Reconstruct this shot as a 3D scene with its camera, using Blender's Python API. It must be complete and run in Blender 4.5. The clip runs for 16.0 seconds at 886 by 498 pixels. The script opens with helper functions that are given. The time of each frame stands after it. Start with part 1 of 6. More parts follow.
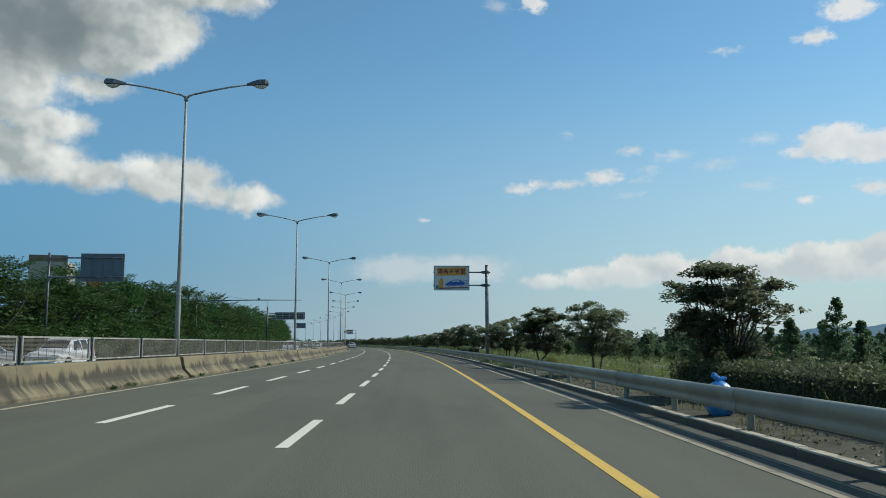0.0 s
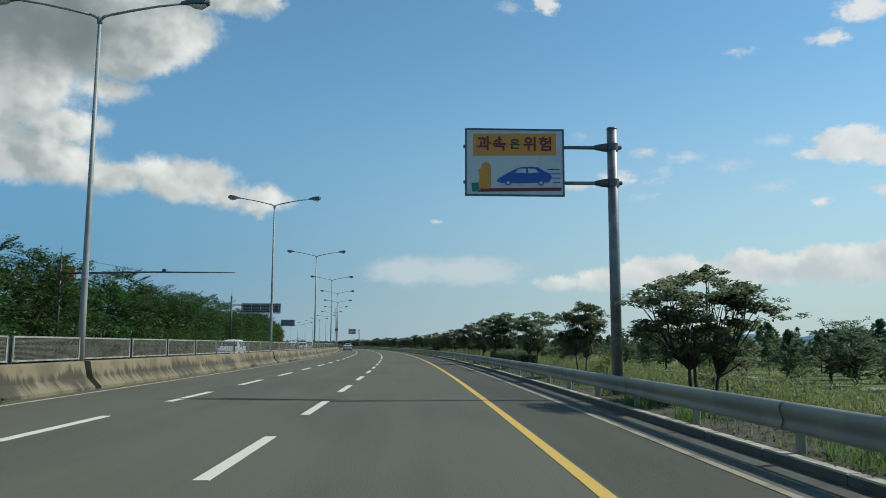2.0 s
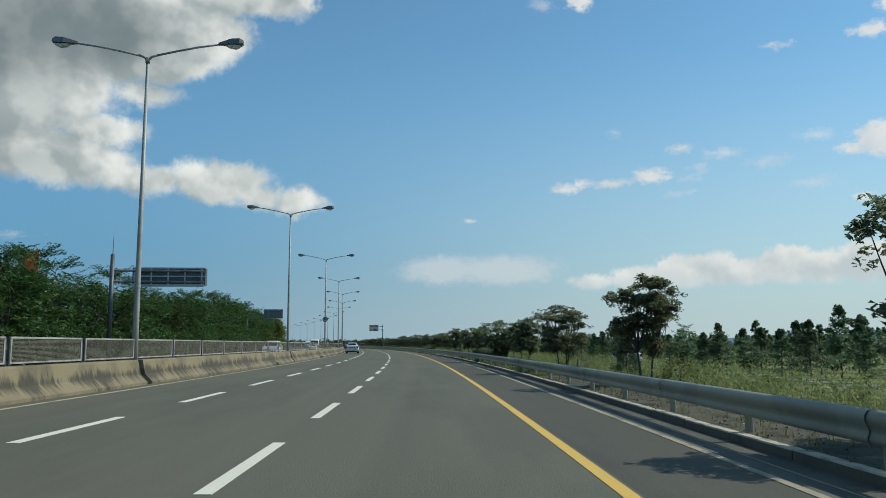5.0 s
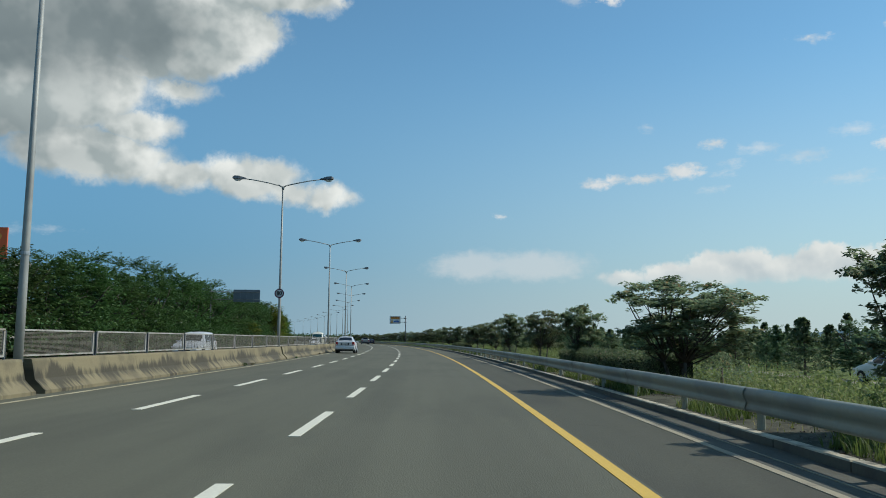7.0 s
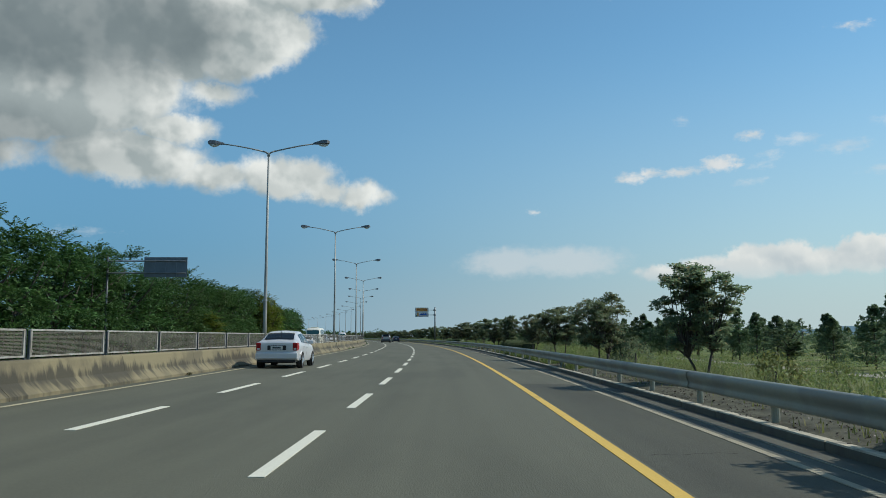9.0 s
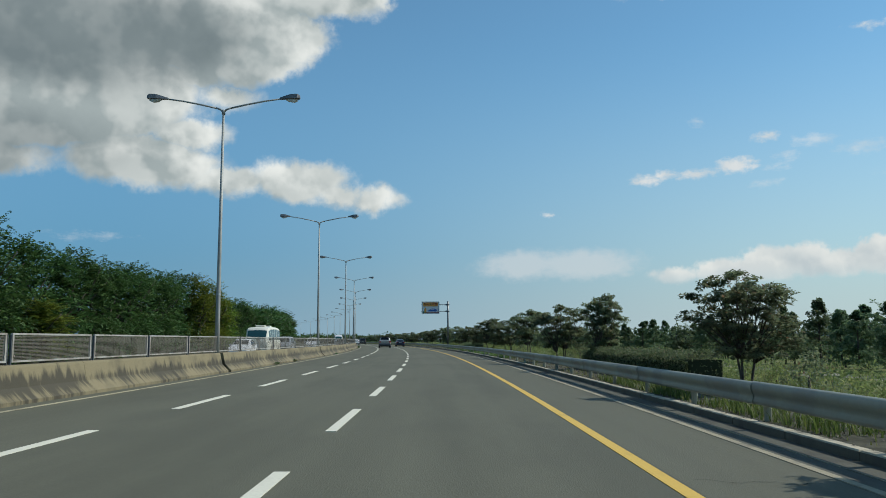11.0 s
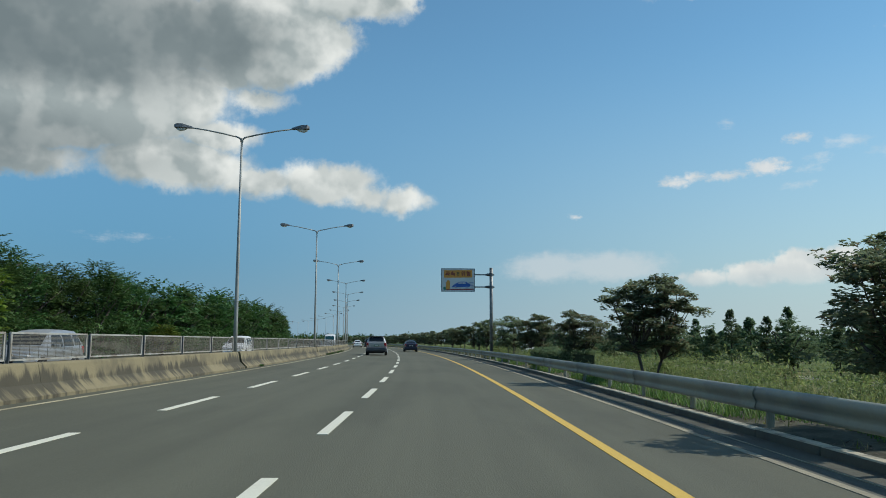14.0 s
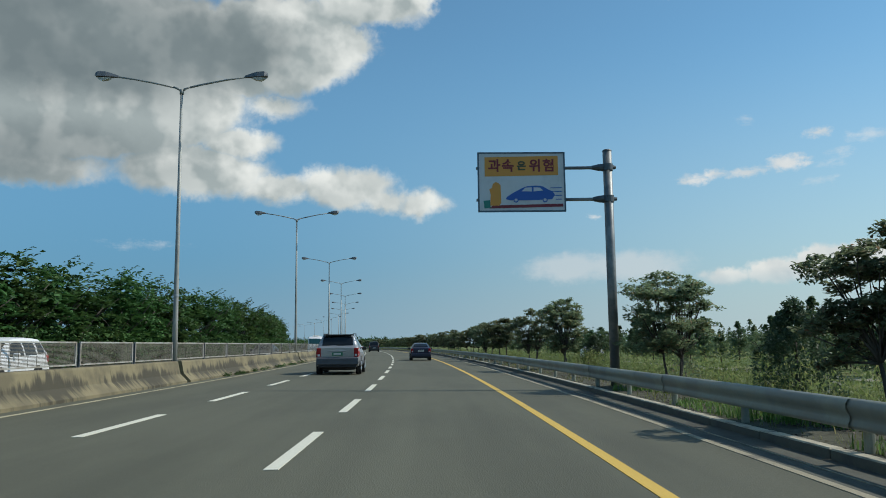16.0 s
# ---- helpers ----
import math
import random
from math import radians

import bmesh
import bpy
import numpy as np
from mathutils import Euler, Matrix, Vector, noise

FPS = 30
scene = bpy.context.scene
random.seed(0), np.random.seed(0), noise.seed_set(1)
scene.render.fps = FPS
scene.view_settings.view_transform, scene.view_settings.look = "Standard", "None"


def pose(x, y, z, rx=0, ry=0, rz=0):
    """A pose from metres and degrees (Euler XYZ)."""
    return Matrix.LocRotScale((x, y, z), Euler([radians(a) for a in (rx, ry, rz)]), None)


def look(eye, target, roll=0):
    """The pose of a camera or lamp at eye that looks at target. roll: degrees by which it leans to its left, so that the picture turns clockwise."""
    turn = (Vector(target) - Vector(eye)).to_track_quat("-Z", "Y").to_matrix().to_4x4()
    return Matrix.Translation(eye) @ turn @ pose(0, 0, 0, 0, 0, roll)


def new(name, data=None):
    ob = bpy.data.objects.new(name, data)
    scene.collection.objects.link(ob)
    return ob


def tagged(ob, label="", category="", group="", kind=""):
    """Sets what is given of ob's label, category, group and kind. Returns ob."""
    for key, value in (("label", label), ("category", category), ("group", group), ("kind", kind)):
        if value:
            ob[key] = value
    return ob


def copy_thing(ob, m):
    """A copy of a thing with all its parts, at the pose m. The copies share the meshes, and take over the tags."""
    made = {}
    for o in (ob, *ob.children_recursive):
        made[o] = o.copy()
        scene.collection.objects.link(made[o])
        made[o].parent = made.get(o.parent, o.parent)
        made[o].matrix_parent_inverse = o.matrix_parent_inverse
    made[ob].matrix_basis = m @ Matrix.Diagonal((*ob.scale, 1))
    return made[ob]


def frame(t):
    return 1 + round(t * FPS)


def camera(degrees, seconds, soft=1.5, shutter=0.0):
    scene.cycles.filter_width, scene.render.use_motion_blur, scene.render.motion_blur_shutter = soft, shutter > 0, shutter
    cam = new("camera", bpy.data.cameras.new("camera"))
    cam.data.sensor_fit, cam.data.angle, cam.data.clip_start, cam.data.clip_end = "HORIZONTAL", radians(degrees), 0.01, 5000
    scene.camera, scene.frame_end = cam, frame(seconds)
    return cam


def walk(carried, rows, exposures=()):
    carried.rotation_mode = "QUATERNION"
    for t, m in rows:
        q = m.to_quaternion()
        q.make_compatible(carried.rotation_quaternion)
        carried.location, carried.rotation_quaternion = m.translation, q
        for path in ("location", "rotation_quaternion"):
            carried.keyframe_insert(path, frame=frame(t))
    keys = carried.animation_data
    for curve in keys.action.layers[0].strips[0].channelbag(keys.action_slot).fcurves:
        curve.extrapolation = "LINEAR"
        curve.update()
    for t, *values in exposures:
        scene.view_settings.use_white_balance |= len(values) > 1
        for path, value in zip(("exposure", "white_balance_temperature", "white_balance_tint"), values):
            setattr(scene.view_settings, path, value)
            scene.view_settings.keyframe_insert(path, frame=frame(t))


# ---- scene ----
cam = camera(58.53, 16.0, soft=0.95)

# the drive: seconds, eye (m), turn (degrees, Euler XYZ)
PATH = [
    (0.0, -0.000, 0.000, 1.315, 96.818, 0.051, -1.362),
    (0.5, 0.048, 9.435, 1.314, 96.813, -0.073, -1.128),
    (1.0, 0.049, 18.887, 1.313, 96.748, -0.042, -0.846),
    (1.5, 0.033, 28.370, 1.311, 96.991, 0.009, -0.848),
    (2.0, -0.051, 37.883, 1.310, 96.926, -0.168, -0.522),
    (2.5, -0.222, 47.489, 1.310, 96.721, -0.037, -2.606),
    (3.0, -0.476, 57.173, 1.310, 96.832, 0.043, -0.133),
    (3.5, -0.826, 66.900, 1.310, 96.939, 0.188, 1.117),
    (4.0, -1.250, 76.637, 1.311, 96.943, 0.225, 1.575),
    (4.5, -1.720, 86.387, 1.312, 96.924, 0.135, 1.826),
    (5.0, -2.237, 96.143, 1.312, 96.881, 0.058, 1.989),
    (5.5, -2.801, 105.896, 1.312, 96.817, 0.007, 2.184),
    (6.0, -3.413, 115.642, 1.313, 96.738, -0.059, 2.529),
    (6.5, -4.075, 125.369, 1.313, 96.651, -0.188, 3.140),
    (7.0, -4.789, 135.066, 1.313, 96.559, -0.370, 4.133),
    (7.5, -5.554, 144.742, 1.313, 96.499, -0.004, 4.369),
    (8.0, -6.401, 154.427, 1.313, 96.651, 0.214, 5.018),
    (8.5, -7.317, 164.078, 1.313, 96.414, 0.194, 5.914),
    (9.0, -8.315, 173.717, 1.314, 96.324, 0.096, 6.655),
    (9.5, -9.387, 183.331, 1.315, 96.327, 0.027, 7.226),
    (10.0, -10.523, 192.924, 1.316, 96.383, 0.020, 7.608),
    (10.5, -11.715, 202.503, 1.316, 96.467, 0.090, 7.775),
    (11.0, -12.960, 212.073, 1.317, 96.557, 0.234, 7.702),
    (11.5, -14.252, 221.635, 1.317, 96.637, 0.363, 7.358),
    (12.0, -15.610, 231.096, 1.317, 96.676, 0.204, 7.563),
    (12.5, -17.031, 240.497, 1.318, 96.600, 0.187, 7.996),
    (13.0, -18.480, 249.881, 1.318, 96.745, 0.101, 8.744),
    (13.5, -19.987, 259.252, 1.317, 96.688, -0.079, 9.281),
    (14.0, -21.579, 268.645, 1.317, 96.689, -0.171, 9.607),
    (14.5, -23.244, 278.088, 1.317, 96.725, -0.316, 10.039),
    (15.0, -24.996, 287.560, 1.317, 96.648, -0.065, 10.395),
    (15.5, -26.804, 297.078, 1.316, 96.761, 0.184, 10.968),
    (16.0, -28.666, 306.594, 1.315, 96.870, 0.699, 11.089),
]
walk(cam, [(t, pose(x, y, z, rx, ry, rz)) for t, x, y, z, rx, ry, rz in PATH])

# ---- the road's line: metres along it (s), metres to its right (u) ----
CROSS_FALL = 0.01463
S_MIN, S_MAX, S_STEP = -80.0, 1400.0, 0.5
_grid = np.arange(S_MIN, S_MAX + S_STEP, S_STEP)
# the road's turn to the left, in radians a metre: it tightens, eases past the second sign and tightens again
_bend = np.interp(_grid, [S_MIN, 325.0, 385.0, 480.0, 540.0], [0.000402, 0.0008487, 0.0006, 0.0006, 0.0011])
_turn = np.concatenate([[0.0], np.cumsum((_bend[1:] + _bend[:-1]) / 2 * S_STEP)])
_turn -= np.interp(0.0, _grid, _turn)


def heading(s):
    """Turn of the road to the left at s, in radians."""
    return float(np.interp(s, _grid, _turn))


_head = np.interp(_grid + S_STEP / 2, _grid, _turn)
_px = np.concatenate([[0.0], np.cumsum(-np.sin(_head) * S_STEP)])[:-1]
_py = np.concatenate([[0.0], np.cumsum(np.cos(_head) * S_STEP)])[:-1]
_px -= np.interp(0.0, _grid, _px)
_py -= np.interp(0.0, _grid, _py)


def fall(u):
    """The cross-fall: one slope on this side, the other carriageway falls away from the median."""
    if u < -8.7:
        return CROSS_FALL * 8.7 + 0.02 * (max(-21.0, u) + 8.7)
    return -CROSS_FALL * min(5.0, u)


def road_at(s, u, z=0.0):
    """The place at s, u and z metres over the road's surface."""
    a = heading(s)
    x, y = np.interp(s, _grid, _px), np.interp(s, _grid, _py)
    return Vector((x + u * math.cos(a), y + u * math.sin(a), z + fall(u)))


def road_pose(s, u, z=0.0, turn=0.0):
    """A pose whose y runs along the road and whose x points to its right."""
    p = road_at(s, u, z)
    return pose(p.x, p.y, p.z, 0, 0, math.degrees(heading(s)) + turn)


# ---- sky, clouds and sun ----
SUN_AZ, SUN_EL = radians(72.5), radians(43.0)
sun = new("sun", bpy.data.lights.new("sun", "SUN"))
sun.data.energy, sun.data.angle, sun.data.color = 3.6, radians(0.55), (1.0, 0.95, 0.86)
sun.matrix_world = look((300 * math.sin(SUN_AZ), 300 * math.cos(SUN_AZ), 300 * math.tan(SUN_EL)), (0, 0, 0))
scene.view_settings.exposure = 0.0

world = bpy.data.worlds.new("sky")
scene.world = world
world.use_nodes = True
wt = world.node_tree
wt.nodes.clear()


def wnode(kind, *ins, tree=None, operation=None, data_type=None, interpolation_type=None):
    """A node with its inputs set in order: links, numbers or tuples."""
    n = (tree or wt).nodes.new(kind)
    if operation:
        n.operation = operation
    if data_type:
        n.data_type = data_type
    if interpolation_type:
        n.interpolation_type = interpolation_type
    for i, v in enumerate(ins):
        if v is None:
            continue
        if isinstance(v, bpy.types.NodeSocket):
            (tree or wt).links.new(v, n.inputs[i])
        else:
            n.inputs[i].default_value = v
    return n


def wmath(op, *ins):
    return wnode("ShaderNodeMath", *ins, operation=op).outputs[0]


def smooth(value, low, high):
    n = wnode("ShaderNodeMapRange", value, low, high, 0.0, 1.0, interpolation_type="SMOOTHSTEP")
    return n.outputs[0]


def mix_rgb(fac, a, b):
    n = wnode("ShaderNodeMix", data_type="RGBA")
    wt.links.new(fac, n.inputs[0])
    for sock, v in ((n.inputs[6], a), (n.inputs[7], b)):
        if isinstance(v, bpy.types.NodeSocket):
            wt.links.new(v, sock)
        else:
            sock.default_value = (*v, 1)
    return n.outputs[2]


direction = wnode("ShaderNodeTexCoord").outputs["Generated"]
sep = wnode("ShaderNodeSeparateXYZ", direction)
azimuth = wmath("MULTIPLY", wmath("ARCTAN2", sep.outputs[0], sep.outputs[1]), 57.2958)
elevation = wmath("MULTIPLY", wmath("ARCSINE", sep.outputs[2]), 57.2958)


def noise_at(scale, detail, rough, shift=None):
    place = direction if shift is None else wnode("ShaderNodeVectorMath", direction, shift, operation="ADD").outputs[0]
    return wnode("ShaderNodeTexNoise", place, None, scale, detail, rough)


def centred(value, size):
    return wmath("MULTIPLY", wmath("SUBTRACT", value, 0.5), size)


def scaled(value, size):
    return wmath("MULTIPLY", value, size)


SUNWARD = (0.020, 0.004, 0.013)
puff = noise_at(20.0, 7.0, 0.58)
puff_lit = noise_at(17.0, 3.5, 0.5, SUNWARD)
puff_flat = noise_at(17.0, 3.5, 0.5)
fine = noise_at(80.0, 6.0, 0.62)
wisp = wnode("ShaderNodeTexNoise", wnode("ShaderNodeMapping", direction, None, None, (1, 1, 2.6)).outputs[0], None, 42.0, 8.0, 0.68).outputs[0]
billow = noise_at(9.0, 4.0, 0.55).outputs[0]
bend = wnode("ShaderNodeSeparateColor", puff.outputs[1])
curl = wnode("ShaderNodeSeparateColor", fine.outputs[1])
az_big = wmath("ADD", wmath("ADD", azimuth, centred(bend.outputs[0], 3.0)), centred(curl.outputs[0], 0.9))
el_big = wmath("ADD", wmath("ADD", elevation, centred(bend.outputs[1], 2.0)), centred(curl.outputs[1], 0.8))
az_low = wmath("ADD", wmath("ADD", azimuth, centred(bend.outputs[0], 1.4)), centred(curl.outputs[0], 1.8))
el_low = wmath("ADD", wmath("ADD", elevation, centred(bend.outputs[1], 0.5)), centred(curl.outputs[1], 0.8))


def blobs(az, el, rows):
    """How far, in degrees, a place lies inside the nearest of some flat lobes; below 0 outside them."""
    best = None
    for a, e, ra, re in rows:
        dx = wmath("DIVIDE", wmath("SUBTRACT", az, a), ra)
        dy = wmath("DIVIDE", wmath("SUBTRACT", el, e), re)
        r = wmath("SQRT", wmath("ADD", wmath("MULTIPLY", dx, dx), wmath("MULTIPLY", dy, dy)))
        f = scaled(wmath("SUBTRACT", 1.0, r), re)
        best = f if best is None else wmath("MAXIMUM", best, f)
    return best


# cloud lobes: azimuth, elevation, half width, half height (degrees)
HEAP = [
    (-36.8, 16.7, 11.5, 4.1), (-23.0, 21.0, 6.4, 3.2), (-33.3, 20.8, 8.9, 3.1), (-28.8, 12.15, 5.0, 1.6), (-18.3, 11.35, 3.3, 1.3),
    (-16.4, 24.0, 3.9, 1.4), (-39.5, 12.0, 4.5, 1.2), (-23.2, 11.2, 2.4, 0.8), (-15.2, 10.4, 1.5, 0.7), (-12.6, 24.7, 1.4, 1.0),
    (-12.5, 10.1, 1.3, 0.62), (-25.6, 18.1, 2.0, 0.8), (-23.3, 17.0, 1.4, 0.5), (-26.0, 14.3, 2.2, 0.9), (-60, 22, 20, 12), (-30, 34, 26, 8)]
heap = blobs(az_big, el_big, HEAP)
heap_sunward = blobs(wmath("ADD", az_big, 1.1), wmath("ADD", el_big, 0.8), HEAP)
shade_core = blobs(wmath("ADD", azimuth, centred(bend.outputs[0], 5.0)), wmath("ADD", elevation, centred(bend.outputs[1], 2.5)),
                   [(-38.5, 20.8, 15.0, 4.2), (-29.5, 20.6, 7.0, 3.2), (-28, 27, 8, 3.2), (-42, 12.8, 9, 2.0), (-64, 20, 18, 8)])
small = blobs(az_low, el_low, [
    (6.9, 11.1, 1.06, 0.40), (8.1, 11.4, 0.9, 0.36), (10.4, 11.3, 1.5, 0.36), (13.1, 11.7, 1.4, 0.62), (15.2, 13.5, 0.9, 0.33), (26.0, 12.5, 1.1, 0.45), (28.4, 13.0, 2.5, 1.3),
    (30.6, 12.5, 2.1, 1.15), (26.5, 9.4, 0.75, 0.4), (30.3, 9.9, 1.2, 0.6), (27.4, 19.7, 1.2, 0.55), (21.4, 19.6, 1.0, 0.24), (29.5, 21.2, 2.0, 0.75), (8.2, 24.1, 1.05, 0.85), (0.0, 8.8, 0.5, 0.2)])
thin = blobs(az_low, el_low, [
    (18.0, 13.0, 1.2, 0.4), (20.7, 12.3, 1.2, 0.4), (23.9, 13.7, 1.2, 0.4), (23.4, 10.6, 1.5, 0.4), (15.6, 11.5, 0.6, 0.28), (16.2, 12.1, 0.5, 0.25), (15.0, 10.4, 0.8, 0.25),
    (5.3, 23.8, 0.85, 0.5), (10.5, 14.8, 0.5, 0.25), (-32, 7.0, 1.5, 0.2)])
BANK = [(8.8, 4.4, 2.2, 0.6), (12.0, 4.6, 2.2, 0.95), (15.1, 5.0, 2.4, 1.3), (17.4, 5.2, 1.8, 1.25), (19.3, 4.9, 1.9, 1.0), (21.7, 5.3, 2.1, 1.4), (23.9, 5.0, 1.9, 1.2), (26.3, 5.3, 1.9, 1.45),
        (28.6, 5.2, 2.0, 1.5), (31.0, 5.5, 2.4, 1.7), (38, 6, 7, 2.0), (55, 6, 12, 2.4)]
bank = blobs(az_low, el_low, BANK)
bank_sunward = blobs(wmath("ADD", az_low, 0.9), wmath("ADD", el_low, 0.6), BANK)
veil = blobs(az_low, el_low, [(-1.9, 5.3, 3.2, 1.1), (2.4, 5.35, 4.0, 1.1)])

sky = wnode("ShaderNodeTexSky")
sky.sky_type, sky.sun_disc, sky.sun_elevation, sky.sun_rotation = "NISHITA", False, SUN_EL, SUN_AZ
sky.altitude, sky.air_density, sky.dust_density, sky.ozone_density = 10.0, 1.0, 0.35, 2.5
relief = smooth(wmath("SUBTRACT", puff_flat.outputs[0], puff_lit.outputs[0]), -0.13, 0.13)
heap_mask = smooth(heap, -0.55, 0.25)
depth = smooth(heap_sunward, -0.5, 1.1)
heap_tone = mix_rgb(wmath("ADD", scaled(depth, 0.58), scaled(wmath("SUBTRACT", 1.0, relief), 0.55)), (8.1, 8.4, 8.1), (3.6, 4.2, 4.25))
shade = wmath("MULTIPLY", smooth(shade_core, -1.7, 1.6), wmath("ADD", 0.72, wmath("ADD", scaled(smooth(billow, 0.3, 0.6), 0.22), scaled(wmath("SUBTRACT", 1.0, relief), 0.12))))
heap_tone = mix_rgb(shade, heap_tone, (1.75, 2.2, 2.35))
small_mask = wmath("MAXIMUM", scaled(smooth(wmath("ADD", small, centred(wisp, 0.9)), -0.12, 0.42), 0.92),
                   scaled(smooth(wmath("ADD", thin, centred(wisp, 1.5)), -0.2, 0.6), 0.45))
bank_mask = wmath("MULTIPLY", smooth(bank, -0.1, 0.35), scaled(smooth(elevation, 2.6, 5.0), 0.97))
veil_mask = scaled(smooth(wmath("ADD", veil, centred(wisp, 0.8)), -0.3, 0.6), 0.62)
gain = wnode("ShaderNodeVectorMath", sky.outputs[0], (0.88, 1.27, 1.26), operation="MULTIPLY").outputs[0]
haze = scaled(smooth(elevation, 22.0, -1.0), 0.84)
sight = mix_rgb(haze, gain, mix_rgb(smooth(azimuth, -34.0, 30.0), (0.5, 1.85, 3.9), (4.5, 5.65, 6.05)))
low_haze = scaled(smooth(elevation, 7.0, -1.0), 0.6)
sight = mix_rgb(low_haze, sight, mix_rgb(smooth(azimuth, -40.0, 20.0), (2.2, 3.8, 4.9), (4.7, 5.75, 6.0)))
sight = mix_rgb(veil_mask, sight, (6.2, 6.7, 6.9))
bank_dark = scaled(wmath("ADD", scaled(smooth(bank_sunward, -0.1, 0.9), 0.6), scaled(wmath("SUBTRACT", 1.0, relief), 0.6)), 0.9)
sight = mix_rgb(bank_mask, sight, mix_rgb(bank_dark, (7.6, 7.85, 7.6), (5.2, 5.85, 6.1)))
sight = mix_rgb(small_mask, sight, mix_rgb(relief, (6.2, 6.7, 6.9), (7.8, 7.9, 7.8)))
sight = mix_rgb(heap_mask, sight, heap_tone)
back = wnode("ShaderNodeBackground", sight, 0.1)
wt.links.new(back.outputs[0], wnode("ShaderNodeOutputWorld").inputs[0])

# ---- materials ----
def surface(name, colour, rough=0.7, metal=0.0, vary=0.12, scale=3.0, fine=40.0, bump=0.1, coords="Object", second=None, spec=0.5,
            stretch=(1, 1, 1), blotch=(0.45, 0.62)):
    """A surface with stains at a large scale and grain at a small one. second: the colour of its stains."""
    m = bpy.data.materials.new(name)
    m.use_nodes = True
    t = m.node_tree
    b = t.nodes["Principled BSDF"]
    b.inputs["Roughness"].default_value, b.inputs["Metallic"].default_value = rough, metal
    b.inputs["Specular IOR Level"].default_value = spec
    place = wnode("ShaderNodeTexCoord", tree=t).outputs[coords]
    place = wnode("ShaderNodeMapping", place, None, None, stretch, tree=t).outputs[0]
    big = wnode("ShaderNodeTexNoise", place, None, scale, 5.0, 0.6, tree=t)
    small_n = wnode("ShaderNodeTexNoise", place, None, fine, 4.0, 0.6, tree=t)
    dark = tuple(c * (1 - vary) for c in colour)
    light = tuple(min(1.0, c * (1 + vary)) for c in colour)
    ramp = t.nodes.new("ShaderNodeMix")
    ramp.data_type = "RGBA"
    t.links.new(small_n.outputs[0], ramp.inputs[0])
    ramp.inputs[6].default_value, ramp.inputs[7].default_value = (*dark, 1), (*light, 1)
    stain = t.nodes.new("ShaderNodeMix")
    stain.data_type = "RGBA"
    fac = wnode("ShaderNodeMapRange", big.outputs[0], blotch[0], blotch[1], 0.0, 1.0, tree=t, interpolation_type="SMOOTHSTEP").outputs[0]
    t.links.new(fac, stain.inputs[0])
    t.links.new(ramp.outputs[2], stain.inputs[6])
    if second is None:
        second = tuple(c * (1 - 1.6 * vary) for c in colour)
    stain.inputs[7].default_value = (*second, 1)
    t.links.new(stain.outputs[2], b.inputs["Base Color"])
    if bump:
        bp = wnode("ShaderNodeBump", bump, 0.02, tree=t)
        t.links.new(small_n.outputs[0], bp.inputs["Height"])
        t.links.new(bp.outputs[0], b.inputs["Normal"])
    return m


def plain(name, colour, rough=0.5, metal=0.0, coat=0.0, spec=0.5):
    m = bpy.data.materials.new(name)
    m.use_nodes = True
    b = m.node_tree.nodes["Principled BSDF"]
    b.inputs["Base Color"].default_value = (*colour, 1)
    b.inputs["Roughness"].default_value, b.inputs["Metallic"].default_value = rough, metal
    b.inputs["Coat Weight"].default_value, b.inputs["Specular IOR Level"].default_value = coat, spec
    return m


def leafy(name, dark, light, warm, share=0.1, through_light=0.42):
    """Leaves: each one its own green, some of them turned; light shines through."""
    m = bpy.data.materials.new(name)
    m.use_nodes = True
    t = m.node_tree
    b = t.nodes["Principled BSDF"]
    b.inputs["Roughness"].default_value, b.inputs["Specular IOR Level"].default_value = 0.55, 0.3
    rnd = wnode("ShaderNodeNewGeometry", tree=t).outputs["Random Per Island"]
    tree_rnd = wnode("ShaderNodeObjectInfo", tree=t).outputs["Random"]
    ramp = t.nodes.new("ShaderNodeValToRGB")
    ramp.color_ramp.elements[0].color, ramp.color_ramp.elements[1].color = (*dark, 1), (*light, 1)
    e = ramp.color_ramp.elements.new(1 - share)
    e.color = (*light, 1)
    ramp.color_ramp.elements[-1].color = (*warm, 1)
    t.links.new(rnd, ramp.inputs[0])
    hsv = wnode("ShaderNodeHueSaturation", tree=t)
    t.links.new(wnode("ShaderNodeMapRange", tree_rnd, 0.0, 1.0, 0.475, 0.515, tree=t).outputs[0], hsv.inputs["Hue"])
    t.links.new(wnode("ShaderNodeMapRange", tree_rnd, 0.0, 1.0, 0.8, 1.2, tree=t).outputs[0], hsv.inputs["Value"])
    t.links.new(ramp.outputs[0], hsv.inputs["Color"])
    t.links.new(hsv.outputs[0], b.inputs["Base Color"])
    thin = wnode("ShaderNodeBsdfTranslucent", tree=t)
    t.links.new(hsv.outputs[0], thin.inputs[0])
    mx = wnode("ShaderNodeMixShader", through_light, tree=t)
    t.links.new(b.outputs[0], mx.inputs[1])
    t.links.new(thin.outputs[0], mx.inputs[2])
    t.links.new(mx.outputs[0], t.nodes["Material Output"].inputs[0])
    return m


